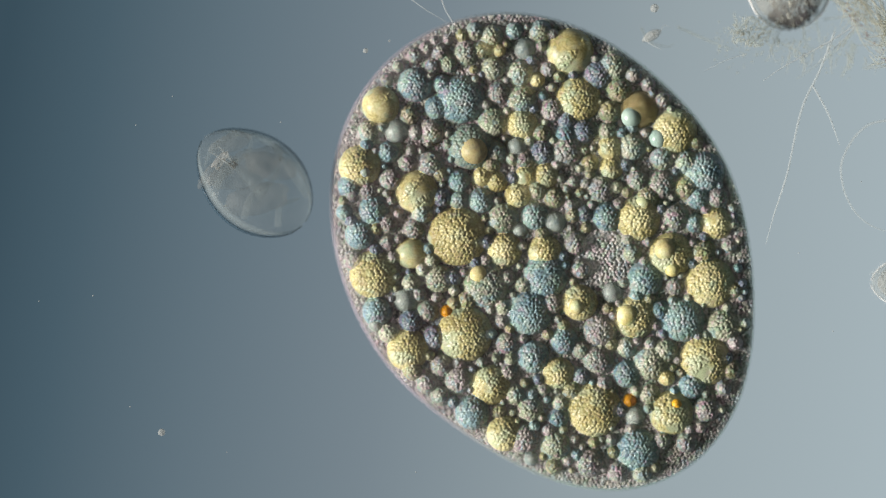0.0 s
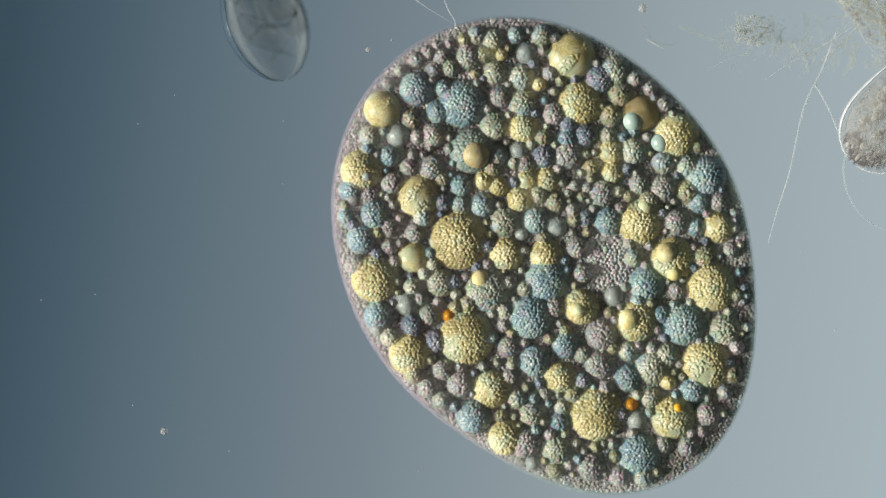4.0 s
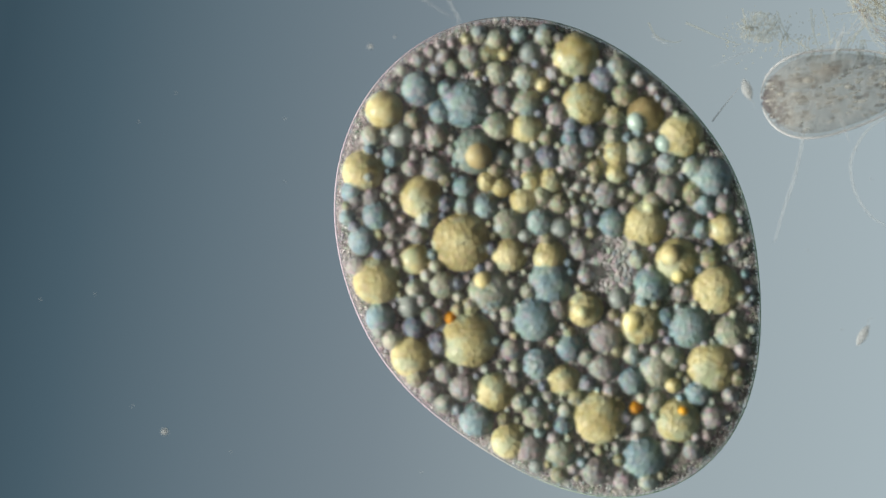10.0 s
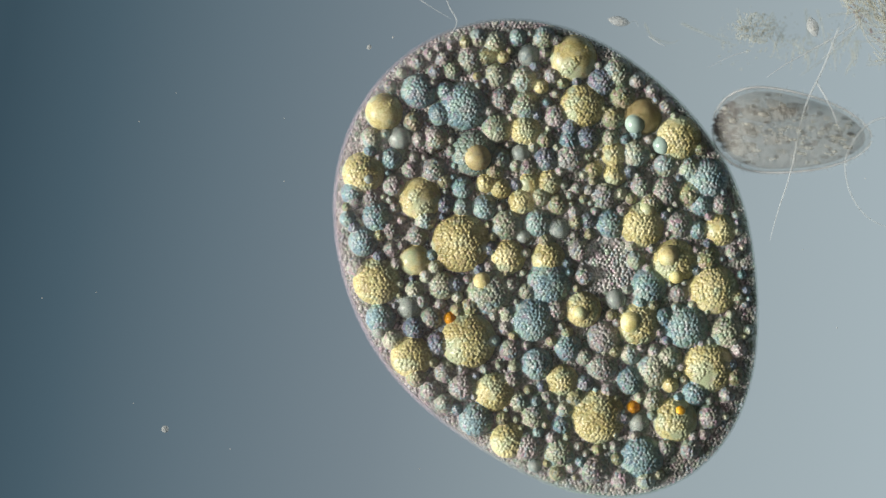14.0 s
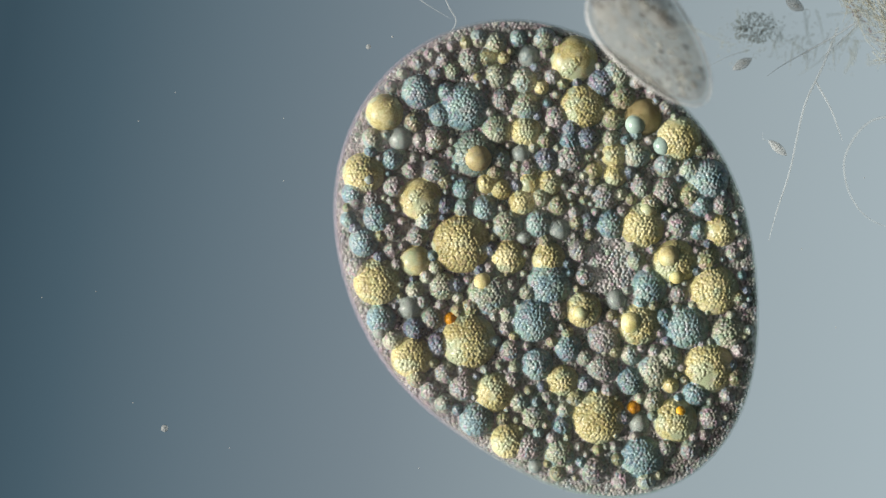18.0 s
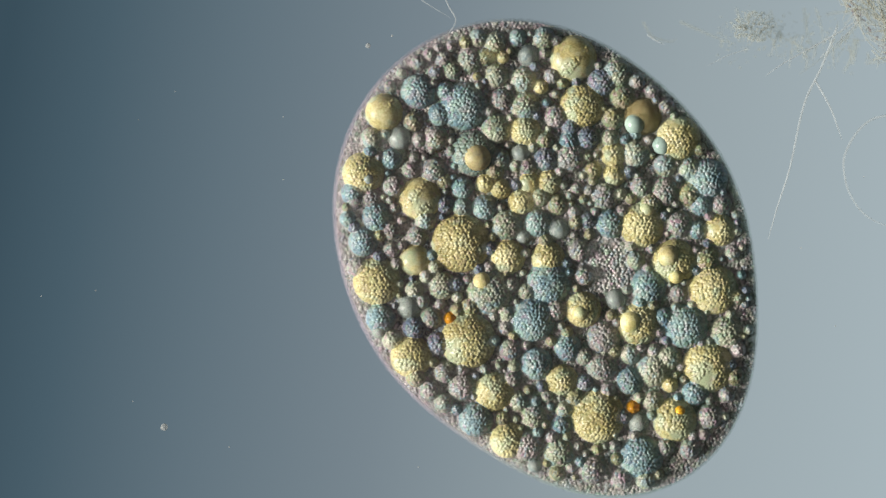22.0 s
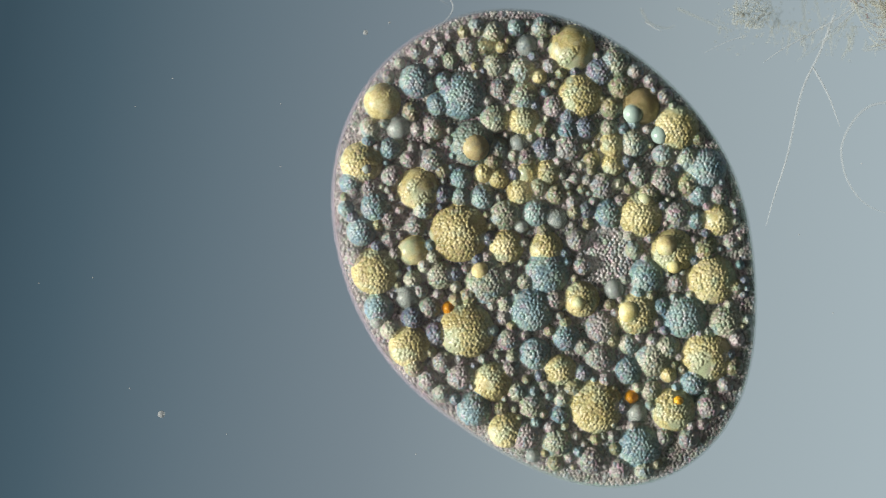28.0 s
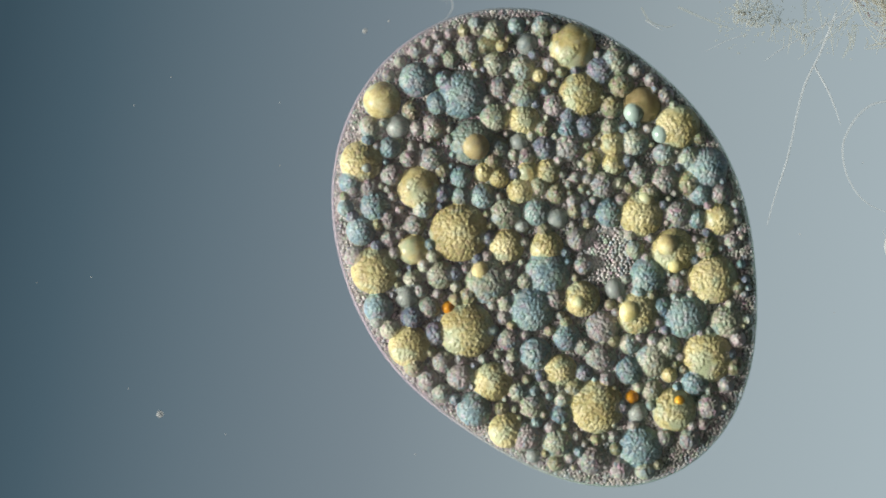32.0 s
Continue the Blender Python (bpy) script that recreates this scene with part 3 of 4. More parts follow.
def fill_small():
    """Small vesicles between the large ones."""
    rng = np.random.default_rng(11)
    kinds = ["lilac", "pale", "lilac", "blue", "pale", "olive", "navy", "lilac", "olive", "lilac"]
    made = 0
    for _ in range(9000):
        a, q = rng.uniform(0, 2 * math.pi), math.sqrt(rng.uniform(0, 0.90))
        x, y = q * reach(a) * math.cos(a), q * reach(a) * math.sin(a)
        r = rng.uniform(0.036, 0.078) if made < 90 else rng.uniform(0.022, 0.05)
        if math.hypot(x - 0.44, y + 0.04) < 0.16 + r or math.hypot(x - 1.06, y + 1.50) < 0.17 + r:
            continue
        if any((x - b[0]) ** 2 + (y - b[1]) ** 2 < ((0.72 if made < 90 else 0.80) * (r + b[3])) ** 2 for b in balls):
            continue
        vesicle(kinds[int(rng.integers(len(kinds)))], float(x), float(y), float(r), "small_vesicle")
        made += 1
        if made >= 230:
            break


def nucleus():
    """The pale grainy nucleus, a low mound."""
    ob = part("nucleus", lumpy(0.17, 4, 0.05, 9, 0.16), NUCLEUS, cell, "pale lilac grainy nucleus", at=(0.44, -0.05, 0.70))
    ob.rotation_euler, ob.scale = (0, 0, 0.35), (0.9, 1.2, 1.0)


nucleus()
fill_small()
pellicle_edge()


def cortex():
    """The grainy skin that is draped over the vesicles, and the rods and grains under the rim."""
    rng = np.random.default_rng(3)
    step, pitch = 0.0054, 0.0255
    xs, ys = np.arange(-1.62, 1.62, step), np.arange(-1.78, 1.78, step)
    gx, gy = np.meshgrid(xs, ys)
    z, soft = skin(gx, gy), 0.0035
    total, bald, crest, owner = np.exp((z - 0.7) / soft), np.zeros(gx.shape), z.copy(), np.full(gx.shape, -1)
    for k, (bx, by, bz, br, share, kind) in enumerate(balls):
        i, j = slice(*np.searchsorted(xs, (bx - br, bx + br))), slice(*np.searchsorted(ys, (by - br, by + br)))
        d2 = (gx[j, i] - bx) ** 2 + (gy[j, i] - by) ** 2
        top = np.where(d2 < br * br, dome(d2, br), 0)
        total[j, i] += np.exp((top - 0.7) / soft)
        bald[j, i] = np.where(top > crest[j, i], share, bald[j, i])
        owner[j, i] = np.where(top > crest[j, i], k, owner[j, i])
        crest[j, i] = np.maximum(top, crest[j, i])
    z = 0.7 + soft * np.log(total)
    m, n = int(3.3 / pitch), int(3.6 / (pitch * 0.87))
    sx = -1.65 + pitch * (np.arange(m)[None, :] + 0.5 * (np.arange(n)[:, None] % 2)) + rng.normal(0, 0.18 * pitch, (n, m))
    sy = -1.8 + pitch * 0.87 * np.arange(n)[:, None] + rng.normal(0, 0.18 * pitch, (n, m))
    tall = rng.uniform(0.65, 1.05, (n, m))
    near, high = np.full(gx.shape, 1.0), np.zeros(gx.shape)
    row, col = np.rint((gy + 1.8) / (pitch * 0.87)).astype(int), np.rint((gx + 1.65) / pitch).astype(int)
    for dr in (-1, 0, 1):
        for dc in (-1, 0, 1):
            r, c = np.clip(row + dr, 0, n - 1), np.clip(col + dc, 0, m - 1)
            d = (gx - sx[r, c]) ** 2 + (gy - sy[r, c]) ** 2
            near, high = np.where(d < near, d, near), np.where(d < near, tall[r, c], high)
    patch = 0.5 + 0.2 * np.sin(gx * 19 + 2.0 * np.sin(gy * 13)) + 0.2 * np.sin(gy * 23 + 1.7 * np.sin(gx * 15) + 1) + 0.15 * np.sin((gx - gy) * 31)
    studded = np.clip((patch - bald) * 5 + 0.5, 0.0, 1.0)
    z += np.where(owner < 0, 0.0155, 0.0125) * high * studded * np.sqrt(np.maximum(0.0, 1 - near / (0.54 * pitch) ** 2))
    inside = np.hypot(gx, gy) < reach(np.arctan2(gy, gx)) - 0.02
    h, w = gx.shape
    at = np.arange(h * w).reshape(h, w)
    whole = inside[:-1, :-1] & inside[1:, :-1] & inside[:-1, 1:] & inside[1:, 1:]
    quads = np.stack([at[:-1, :-1], at[:-1, 1:], at[1:, 1:], at[1:, :-1]], -1)[whole]
    used, quads = np.unique(quads, return_inverse=True)
    verts = np.stack([gx, gy, z], -1).reshape(-1, 3)[used]
    mesh = from_arrays("skin", verts, quads.reshape(-1, 4))
    slots = list(SKINS)
    for tint in slots:
        mesh.materials.append(SKINS[tint])
    held = np.array([slots.index(b[5]) for b in balls] + [slots.index("skin")])[owner]
    held = np.where((owner < 0) & (np.hypot((gx - 0.44) / 0.9, (gy + 0.05) / 1.2) < 0.17), slots.index("nucleus"), held)
    held = np.where((owner < 0) & (np.hypot(gx, gy) > 0.935 * reach(np.arctan2(gy, gx))), slots.index("rim"), held)
    mesh.polygons.foreach_set("material_index", held[:-1, :-1][whole].astype(np.int32))
    part("skin", mesh, SKINS["skin"], cell, "thin skin studded with round grains, tinted by the vesicles")
    lines = []
    for k in range(620):
        a = 2 * math.pi * (k + rng.uniform(-0.4, 0.4)) / 620
        r, lean, dz = float(reach(a)), rng.normal(0, 0.004), rng.uniform(-0.01, 0.03)
        deep_end, out = rng.uniform(0.024, 0.040), rng.uniform(0.008, 0.014)
        lines.append(([((r - q) * math.cos(a + w), (r - q) * math.sin(a + w), MID + dz) for q, w in ((deep_end, lean), (0.5 * (deep_end + out), 0), (out, -lean))], rng.uniform(0.004, 0.0065)))
    ob = part("rim_rods", tubes("rim_rods", lines), EDGE_GRAINS, cell, "pale short rods under the pellicle")
    ob["kind"] = "stuff"
    for name, m, near_edge, wide, big, matter, words in (("edge_grains", 2600, 0.030, 0.09, 0.0125, GRAINS, "fine pinkish grey grains along the rim"),
                                                         ("pale_edge_grains", 1100, 0.034, 0.07, 0.011, EDGE_GRAINS, "pale round grains along the rim")):
        a = rng.uniform(0, 2 * math.pi, m)
        out = reach(a) - near_edge - wide * rng.uniform(0, 1, m) ** 1.2
        c = np.stack([out * np.cos(a), out * np.sin(a), MID + 0.02 + rng.uniform(0.0, 0.07, m) + 0.9 * np.maximum(0, reach(a) - out - 0.05)], 1)
        ob = part(name, grains(name, c, rng.uniform(0.5, 1.0, m) * big), matter, cell, words)
        ob["kind"] = "stuff"


cortex()


# ---- swimmers ----
def pear(length, width):
    """Blunt at +x, narrow and rounded at -x."""
    def profile(s):
        t = 0.5 - 0.5 * math.cos(math.pi * min(max(s, 0.02), 0.98))
        r = width * (1 - abs(2 * t - 1) ** 2.6) ** 0.5 * (0.54 + 0.58 * t - 0.12 * t * t)
        return (t - 0.5) * length, r
    return profile


def edge_band(prof, flat, rings=40, reach_up=0.5, grow=1.01):
    """A body's flanks, where its skin is seen edge on, as added strips."""
    verts, faces = [], []
    n = 7
    for side in (1, -1):
        base = len(verts)
        for i in range(rings + 1):
            x, r = prof(i / rings)
            for k in range(n):
                a = -reach_up + 2 * reach_up * k / (n - 1)
                verts.append((x * 1.004, side * r * grow * math.cos(a), r * grow * math.sin(a) * flat))
        for i in range(rings):
            for k in range(n - 1):
                a = base + i * n + k
                q = (a, a + 1, a + n + 1, a + n)
                faces.append(q if side < 0 else q[::-1])
    return from_lists("edge_band", verts, faces)


def ciliate(name, label, seed):
    """A clear pear-shaped ciliate with grainy contents."""
    thing = new(name)
    tagged(thing, label, "ciliate", "swimming pear-shaped ciliates")
    prof = pear(1.12, 0.355)
    part("body", body_mesh("body", prof, 36, 44, 0.62), CLEAR_BODY, thing, "clear pale grey body")
    part("inner_body", body_mesh("inner_body", lambda s: (prof(s)[0] * 0.93, prof(s)[1] * 0.9), 30, 36, 0.6), CONTENTS, thing, "grainy clear cell contents")
    rng = np.random.default_rng(seed)
    for name, n, matter, words in (("dark_flecks", 85, DARK_FLECKS, "dark food flecks"), ("pale_flecks", 130, PALE_FLECKS, "pale clear flecks"),
                                 ("front_grains", 260, CAP_GRAINS, "dark violet grains packed in the blunt end")):
        packed = name == "front_grains"
        s = 0.96 - 0.2 * rng.uniform(0, 1, n) ** 1.6 if packed else rng.uniform(0.2, 0.92, n)
        ang, q = rng.uniform(0, 2 * math.pi, n), np.sqrt(rng.uniform(0.2 if packed else 0, 1, n)) * 0.86
        pr = np.array([prof(t) for t in s])
        c = np.stack([pr[:, 0] * 0.95, pr[:, 1] * q * np.cos(ang), pr[:, 1] * q * np.sin(ang) * 0.6], 1)
        g = part(name, grains(name, c, rng.uniform(0.009, 0.021, n) * rng.uniform(0.6, 1.1, n), stretch=(1.9, 0.9, 0.9)), matter, thing, words)
        g["kind"] = "stuff"
    for k in range(8):
        t = rng.uniform(0.3, 0.72)
        px, r = prof(t)
        ob = part("food_vacuole", lumpy(rng.uniform(0.03, 0.075), 3, 0.3, k, 0.8), PALE_ORGAN if k % 2 else ORGAN, thing, at=(px, r * rng.uniform(-0.6, 0.6), 0.06))
        ob.rotation_euler, ob.scale = (0, 0, rng.uniform(-0.6, 0.9)), (1.7, 0.75, 1)
    # Added strip; its bright colour stands in for the optical edge highlight.
    ob = part("pellicle_edge", edge_band(prof, 0.62, reach_up=0.26), EDGE, thing, "bright clear strip added for the body's edge highlight")
    ob.modifiers.new("thickness", "SOLIDIFY").thickness = 0.006
    lines = []
    for k in range(260):
        t, a = rng.uniform(0.03, 0.97), rng.uniform(0, 2 * math.pi)
        px, r = prof(t)
        p = Vector((px, r * math.cos(a), r * math.sin(a) * 0.62))
        d = Vector((rng.uniform(-0.5, 0.5), math.cos(a), math.sin(a) * 0.62)).normalized()
        lines.append(([p, p + d * 0.02, p + d * 0.035 + Vector((-0.01, 0, 0))], 0.0022))
    g = part("cilia", tubes("cilia", lines), FAINT, thing, "short fine cilia")
    g["kind"] = "stuff"
    return thing


pear_ciliate = ciliate("pear_ciliate", "clear grainy pear-shaped ciliate swimming in loops", 21)
second_ciliate = ciliate("pear_ciliate", "clear grainy pear-shaped ciliate turning on the spot", 22)


def build_rotifer():
    """A small rotifer in a clear shell, with a foot and two toes."""
    thing = new("rotifer")
    tagged(thing, "glassy oval rotifer with thin shell and pointed toes", "rotifer")

    def prof(s):
        t = min(max(s, 0.001), 0.999)
        return (t - 0.5) * 0.92, 0.335 * math.sin(math.pi * t ** 0.92) ** 0.54
    part("shell", body_mesh("shell", prof, 36, 48, 0.45), LORICA, thing, "clear glassy shell")
    # Pale and dark strips paint the bright and shaded relief of the shell's edge.
    ob = part("shell_lining", edge_band(prof, 0.45, reach_up=0.5, grow=0.95), LORICA_EDGE, thing, "pale strip painting the bright inner edge of the shell")
    ob.modifiers.new("thickness", "SOLIDIFY").thickness = 0.008
    ob = part("shell_edge", edge_band(prof, 0.45, reach_up=0.2, grow=1.02), SHADY_EDGE, thing, "dark thick strip painting the shaded edge of the shell")
    ob.modifiers.new("thickness", "SOLIDIFY").thickness = 0.008
    for name, size, seed, at, turn, stretch in (("stomach", 0.17, 3, (0.10, -0.05, 0), 1.2, 1.5), ("gut_lobe", 0.15, 4, (-0.10, 0.08, 0.02), 1.0, 1.6), ("gland", 0.10, 5, (0.24, 0.12, 0.02), 1.4, 1.6),
                                                ("egg_mass", 0.13, 8, (-0.02, -0.16, 0.03), 0.5, 1.4), ("bladder", 0.09, 9, (0.30, -0.10, 0.0), 1.1, 1.7)):
        ob = part(name, lumpy(size, 3, 0.35, seed, 0.5), INNER, thing, "faint greyish inner part", at=at)
        ob.rotation_euler, ob.scale = (0, 0, turn), (stretch, 0.7, 1)
    ob = part("jaw", lumpy(0.045, 3, 0.5, 6, 0.7), PALE_ORGAN, thing, "pale jaws", at=(0.27, 0.05, 0.08))
    ob.scale = (0.7, 1.7, 1)
    for fold in ([(-0.36, -0.16, 0.04), (-0.2, -0.2, 0.06), (-0.06, -0.24, 0.06), (0.04, -0.27, 0.03)], [(0.32, -0.18, 0.02), (0.37, 0.0, 0.04), (0.33, 0.15, 0.02)],
                 [(-0.34, 0.14, 0.03), (-0.26, 0.02, 0.05), (-0.33, -0.12, 0.03)], [(-0.12, 0.26, 0.05), (-0.06, 0.10, 0.09), (-0.10, -0.10, 0.08), (-0.04, -0.24, 0.04)],
                 [(0.14, 0.27, 0.04), (0.20, 0.10, 0.08), (0.16, -0.12, 0.07), (0.22, -0.24, 0.03)]):
        part("body_fold", tubes("body_fold", [(fold, 0.026)]), LORICA_EDGE, thing, "faint fold of the body")
    foot = part("foot", body_mesh("foot", lambda s: (0.34 + 0.30 * s, 0.075 * (1 - 0.74 * s) * (1 + 0.06 * math.sin(s * 20))), 18, 16, 0.9), LORICA_EDGE, thing, "clear jointed foot")
    for side in (-1, 1):
        part("toe", tubes("toe", [([(0.62, side * 0.012, 0), (0.72, side * 0.02, 0), (0.82, side * 0.035, 0)], 0.011)]), FIBRE, foot, "thin pointed toe")
    return thing, foot


rotifer, rotifer_foot = build_rotifer()


def flagellate(name, length, width, label):
    thing = new(name)
    tagged(thing, label, "flagellate", "small swimming flagellates")

    def prof(s):
        t = min(max(s, 0.002), 0.998)
        return (t - 0.5) * length, width * math.sin(math.pi * t) ** 0.75
    part("body", body_mesh("body", prof, 20, 20, 0.8), GREY_CLEAR, thing, "clear pale body")
    part("nucleus", lumpy(width * 0.45, 2, 0.1, 2), ORGAN, thing, at=(length * 0.1, 0, width * 0.3))
    part("flagellum", tubes("flagellum", [([(length * 0.48, 0, 0), (length * 0.7, 0.02, 0), (length * 0.9, -0.015, 0)], 0.003)]), FAINT, thing)
    return thing


spindle_flagellate = flagellate("small_flagellate", 0.16, 0.036, "tiny clear spindle-shaped flagellate drifting in the water")
oval_flagellate = flagellate("small_flagellate", 0.15, 0.042, "tiny clear oval flagellate swimming past the fibres")
slender_flagellate = flagellate("small_flagellate", 0.17, 0.032, "tiny slender clear flagellate swimming past the cell")


# ---- fibres, debris and specks ----
def fibre(points, radius, label, matter=None):
    ob = part("fibre", tubes("fibre", [(points, radius)]), matter or FIBRE)
    return tagged(ob, label, "fibre", "loose fibres in the water")


fibre([(2.76, 1.66, 0.72), (2.65, 1.38, 0.74), (2.52, 1.10, 0.76), (2.42, 0.66, 0.78), (2.33, 0.38, 0.78), (2.27, 0.16, 0.76)], 0.0095,
                   "long thin clear fibre hanging beside the cell")
fibre([(3.30, 1.05, 0.74), (3.083, 1.027, 0.74), (2.979, 0.991, 0.74), (2.882, 0.894, 0.74), (2.81, 0.75, 0.74), (2.806, 0.624, 0.74), (2.846, 0.48, 0.74), (2.943, 0.343, 0.73), (3.083, 0.264, 0.72), (3.3, 0.22, 0.72)], 0.010,
                   "faint clear fibre bent into a loop", FAINT)
fibre([(2.88, 1.69, 0.74), (2.74, 1.60, 0.75), (2.56, 1.50, 0.76), (2.38, 1.40, 0.77), (2.25, 1.31, 0.77)], 0.008, "straight clear fibre leaning out of the debris mat")
fibre([(2.60, 1.28, 0.75), (2.71, 1.08, 0.75), (2.79, 0.86, 0.75)], 0.008, "short thin clear fibre crossing the long one")
fibre([(2.14, 1.5, 0.74), (2.0, 1.46, 0.74), (1.84, 1.38, 0.74)], 0.005, "short faint clear fibre", FAINT)
fibre([(1.42, 1.60, 0.74), (1.48, 1.56, 0.74), (1.54, 1.53, 0.74)], 0.006, "tiny curved clear fibre")
fibre([(-0.03, 1.93, 0.83), (0.02, 1.80, 0.83), (0.071, 1.70, 0.83), (0.025, 1.61, 0.84), (-0.075, 1.541, 0.84)], 0.006, "thin clear bent fibre touching the cell")
fibre([(-0.22, 1.88, 0.80), (-0.119, 1.807, 0.81), (0.04, 1.712, 0.82)], 0.005, "thin faint clear fibre touching the cell", FAINT)
fibre([(2.98, 1.8, 0.7), (2.86, 1.64, 0.7), (2.64, 1.44, 0.7)], 0.008, "thin clear fibre at the debris mat")


for points, radius in (([(1.66, 1.70, 0.58), (1.84, 1.62, 0.58), (2.04, 1.54, 0.58)], 0.010), ([(2.06, 1.80, 0.56), (2.08, 1.70, 0.57), (2.09, 1.62, 0.57)], 0.007),
                       ([(2.54, 1.80, 0.56), (2.56, 1.62, 0.57), (2.62, 1.46, 0.57)], 0.010), ([(2.62, 1.80, 0.56), (2.66, 1.66, 0.57), (2.68, 1.50, 0.57)], 0.008),
                       ([(2.92, 1.68, 0.58), (2.74, 1.50, 0.58), (2.50, 1.33, 0.58)], 0.010), ([(2.90, 1.58, 0.57), (2.88, 1.46, 0.57), (2.82, 1.34, 0.56)], 0.018),
                       ([(2.30, 1.78, 0.58), (2.38, 1.60, 0.58), (2.56, 1.50, 0.58)], 0.008), ([(1.40, 1.70, 0.58), (1.46, 1.60, 0.58), (1.58, 1.56, 0.58), (1.64, 1.58, 0.58)], 0.008)):
    fibre(points, radius, "pale straw-coloured fibre of the debris mat", STRAW)


drifting_fibre = fibre([(-0.10, -0.125, 0.0), (-0.02, -0.02, 0.0), (0.09, 0.115, 0.0)], 0.007, "short stiff clear fibre drifting with a flagellate")


def mat():
    """A tangled mat of fibres in the corner."""
    rng = np.random.default_rng(8)
    lines = []
    for _ in range(170):
        u = rng.uniform(0, 1)
        x, y = 2.86 + 0.55 * u + rng.normal(0, 0.05), 1.86 - 0.62 * u + abs(rng.normal(0, 0.10)) + 0.02
        a = rng.normal(-0.85, 0.55)
        n = rng.uniform(0.08, 0.26)
        z = rng.uniform(0.5, 0.78)
        dx, dy = math.cos(a) * n, math.sin(a) * n
        b = rng.normal(0, 0.03)
        lines.append(([(x - dx, y - dy, z), (x + b, y + b, z + 0.02), (x + dx, y + dy, z)], rng.uniform(0.004, 0.010)))
    for _ in range(26):
        u, off = rng.uniform(-0.2, 1), rng.uniform(0.02, 0.3)
        x, y, n = 2.84 + 0.42 * u + off, 1.86 - 0.56 * u + off * 0.6, rng.uniform(0.15, 0.3)
        lines.append(([(x - 0.6 * n, y + 0.8 * n, 0.76), (x + rng.normal(0, 0.02), y, 0.78), (x + 0.6 * n, y - 0.8 * n, 0.76)], rng.uniform(0.006, 0.010)))
    for _ in range(36):
        u = rng.uniform(0, 1)
        x, y = 2.3 + 0.7 * u, 1.62 - 0.1 * u + rng.normal(0, 0.06)
        a, n = rng.normal(-1.7, 0.35), rng.uniform(0.05, 0.16)
        lines.append(([(x, y, 0.6), (x + math.cos(a) * n * 0.5, y + math.sin(a) * n * 0.5, 0.62), (x + math.cos(a) * n, y + math.sin(a) * n, 0.6)], rng.uniform(0.004, 0.007)))
    ob = part("debris_mat", tubes("debris_mat", lines), MAT)
    tagged(ob, "tangled straw-coloured mat of fine fibres", "debris", kind="stuff")


mat()


def clump():
    rng = np.random.default_rng(9)
    n = 420
    turn, out = rng.uniform(0, 2 * math.pi, n), 0.135 * np.sqrt(rng.uniform(0, 1, n)) * rng.uniform(0.8, 1.1, n)
    c = np.stack([2.17 + 1.15 * out * np.cos(turn), 1.655 + 0.85 * out * np.sin(turn), rng.normal(0.70, 0.03, n)], 1)
    n2 = 260
    c2 = np.stack([rng.uniform(1.9, 2.9, n2), rng.normal(1.58, 0.09, n2), rng.normal(0.6, 0.03, n2)], 1)
    ob = part("debris_clump", grains("debris_clump", c, rng.uniform(0.006, 0.012, n)), CLUMP)
    tagged(ob, "loose pale clump of grainy debris", "debris", kind="stuff")
    ob = part("debris_dust", grains("debris_dust", c2, rng.uniform(0.004, 0.010, n2)), STRAW)
    tagged(ob, "scattered straw-coloured dust beside the fibre mat", "debris", kind="stuff")
    u = rng.uniform(0, 1, 60)
    c3 = np.stack([2.82 + 0.42 * u + rng.normal(0, 0.012, 60), 1.86 - 0.55 * u + rng.normal(0, 0.014, 60), rng.normal(0.7, 0.03, 60)], 1)
    ob = part("rusty_grains", grains("rusty_grains", c3, rng.uniform(0.005, 0.010, 60)), RUST)
    tagged(ob, "dark reddish grains along the mat's edge", "debris", kind="stuff")


clump()


def speck(x, y, r, label="tiny pale round speck in the water", z=0.8):
    ob = part("speck", lumpy(r, 3, 0.15, 1), GREY_CLEAR, at=(x, y, z))
    tagged(ob, label, "speck", "specks in the water")
    return ob


speck(-1.976, -1.16, 0.026, "round pale bead with a dark edge")
drifting_bead = speck(0, 0, 0.030, "round clear bead drifting above the cell")
speck(-0.544, 1.52, 0.018)
speck(-0.376, 1.59, 0.008)
for sx, sy in ((-2.16, 1.0), (-1.14, 1.02), (-1.14, 0.58), (-2.46, -0.2), (-2.2, -0.98), (-1.52, -1.3), (-0.19, -1.44), (-2.84, -0.24), (2.74, -0.45), (2.5, 0.1), (2.94, 0.6), (-1.9, 1.2)):
    speck(sx, sy, 0.005, "tiny dust grain in the water", 0.78)


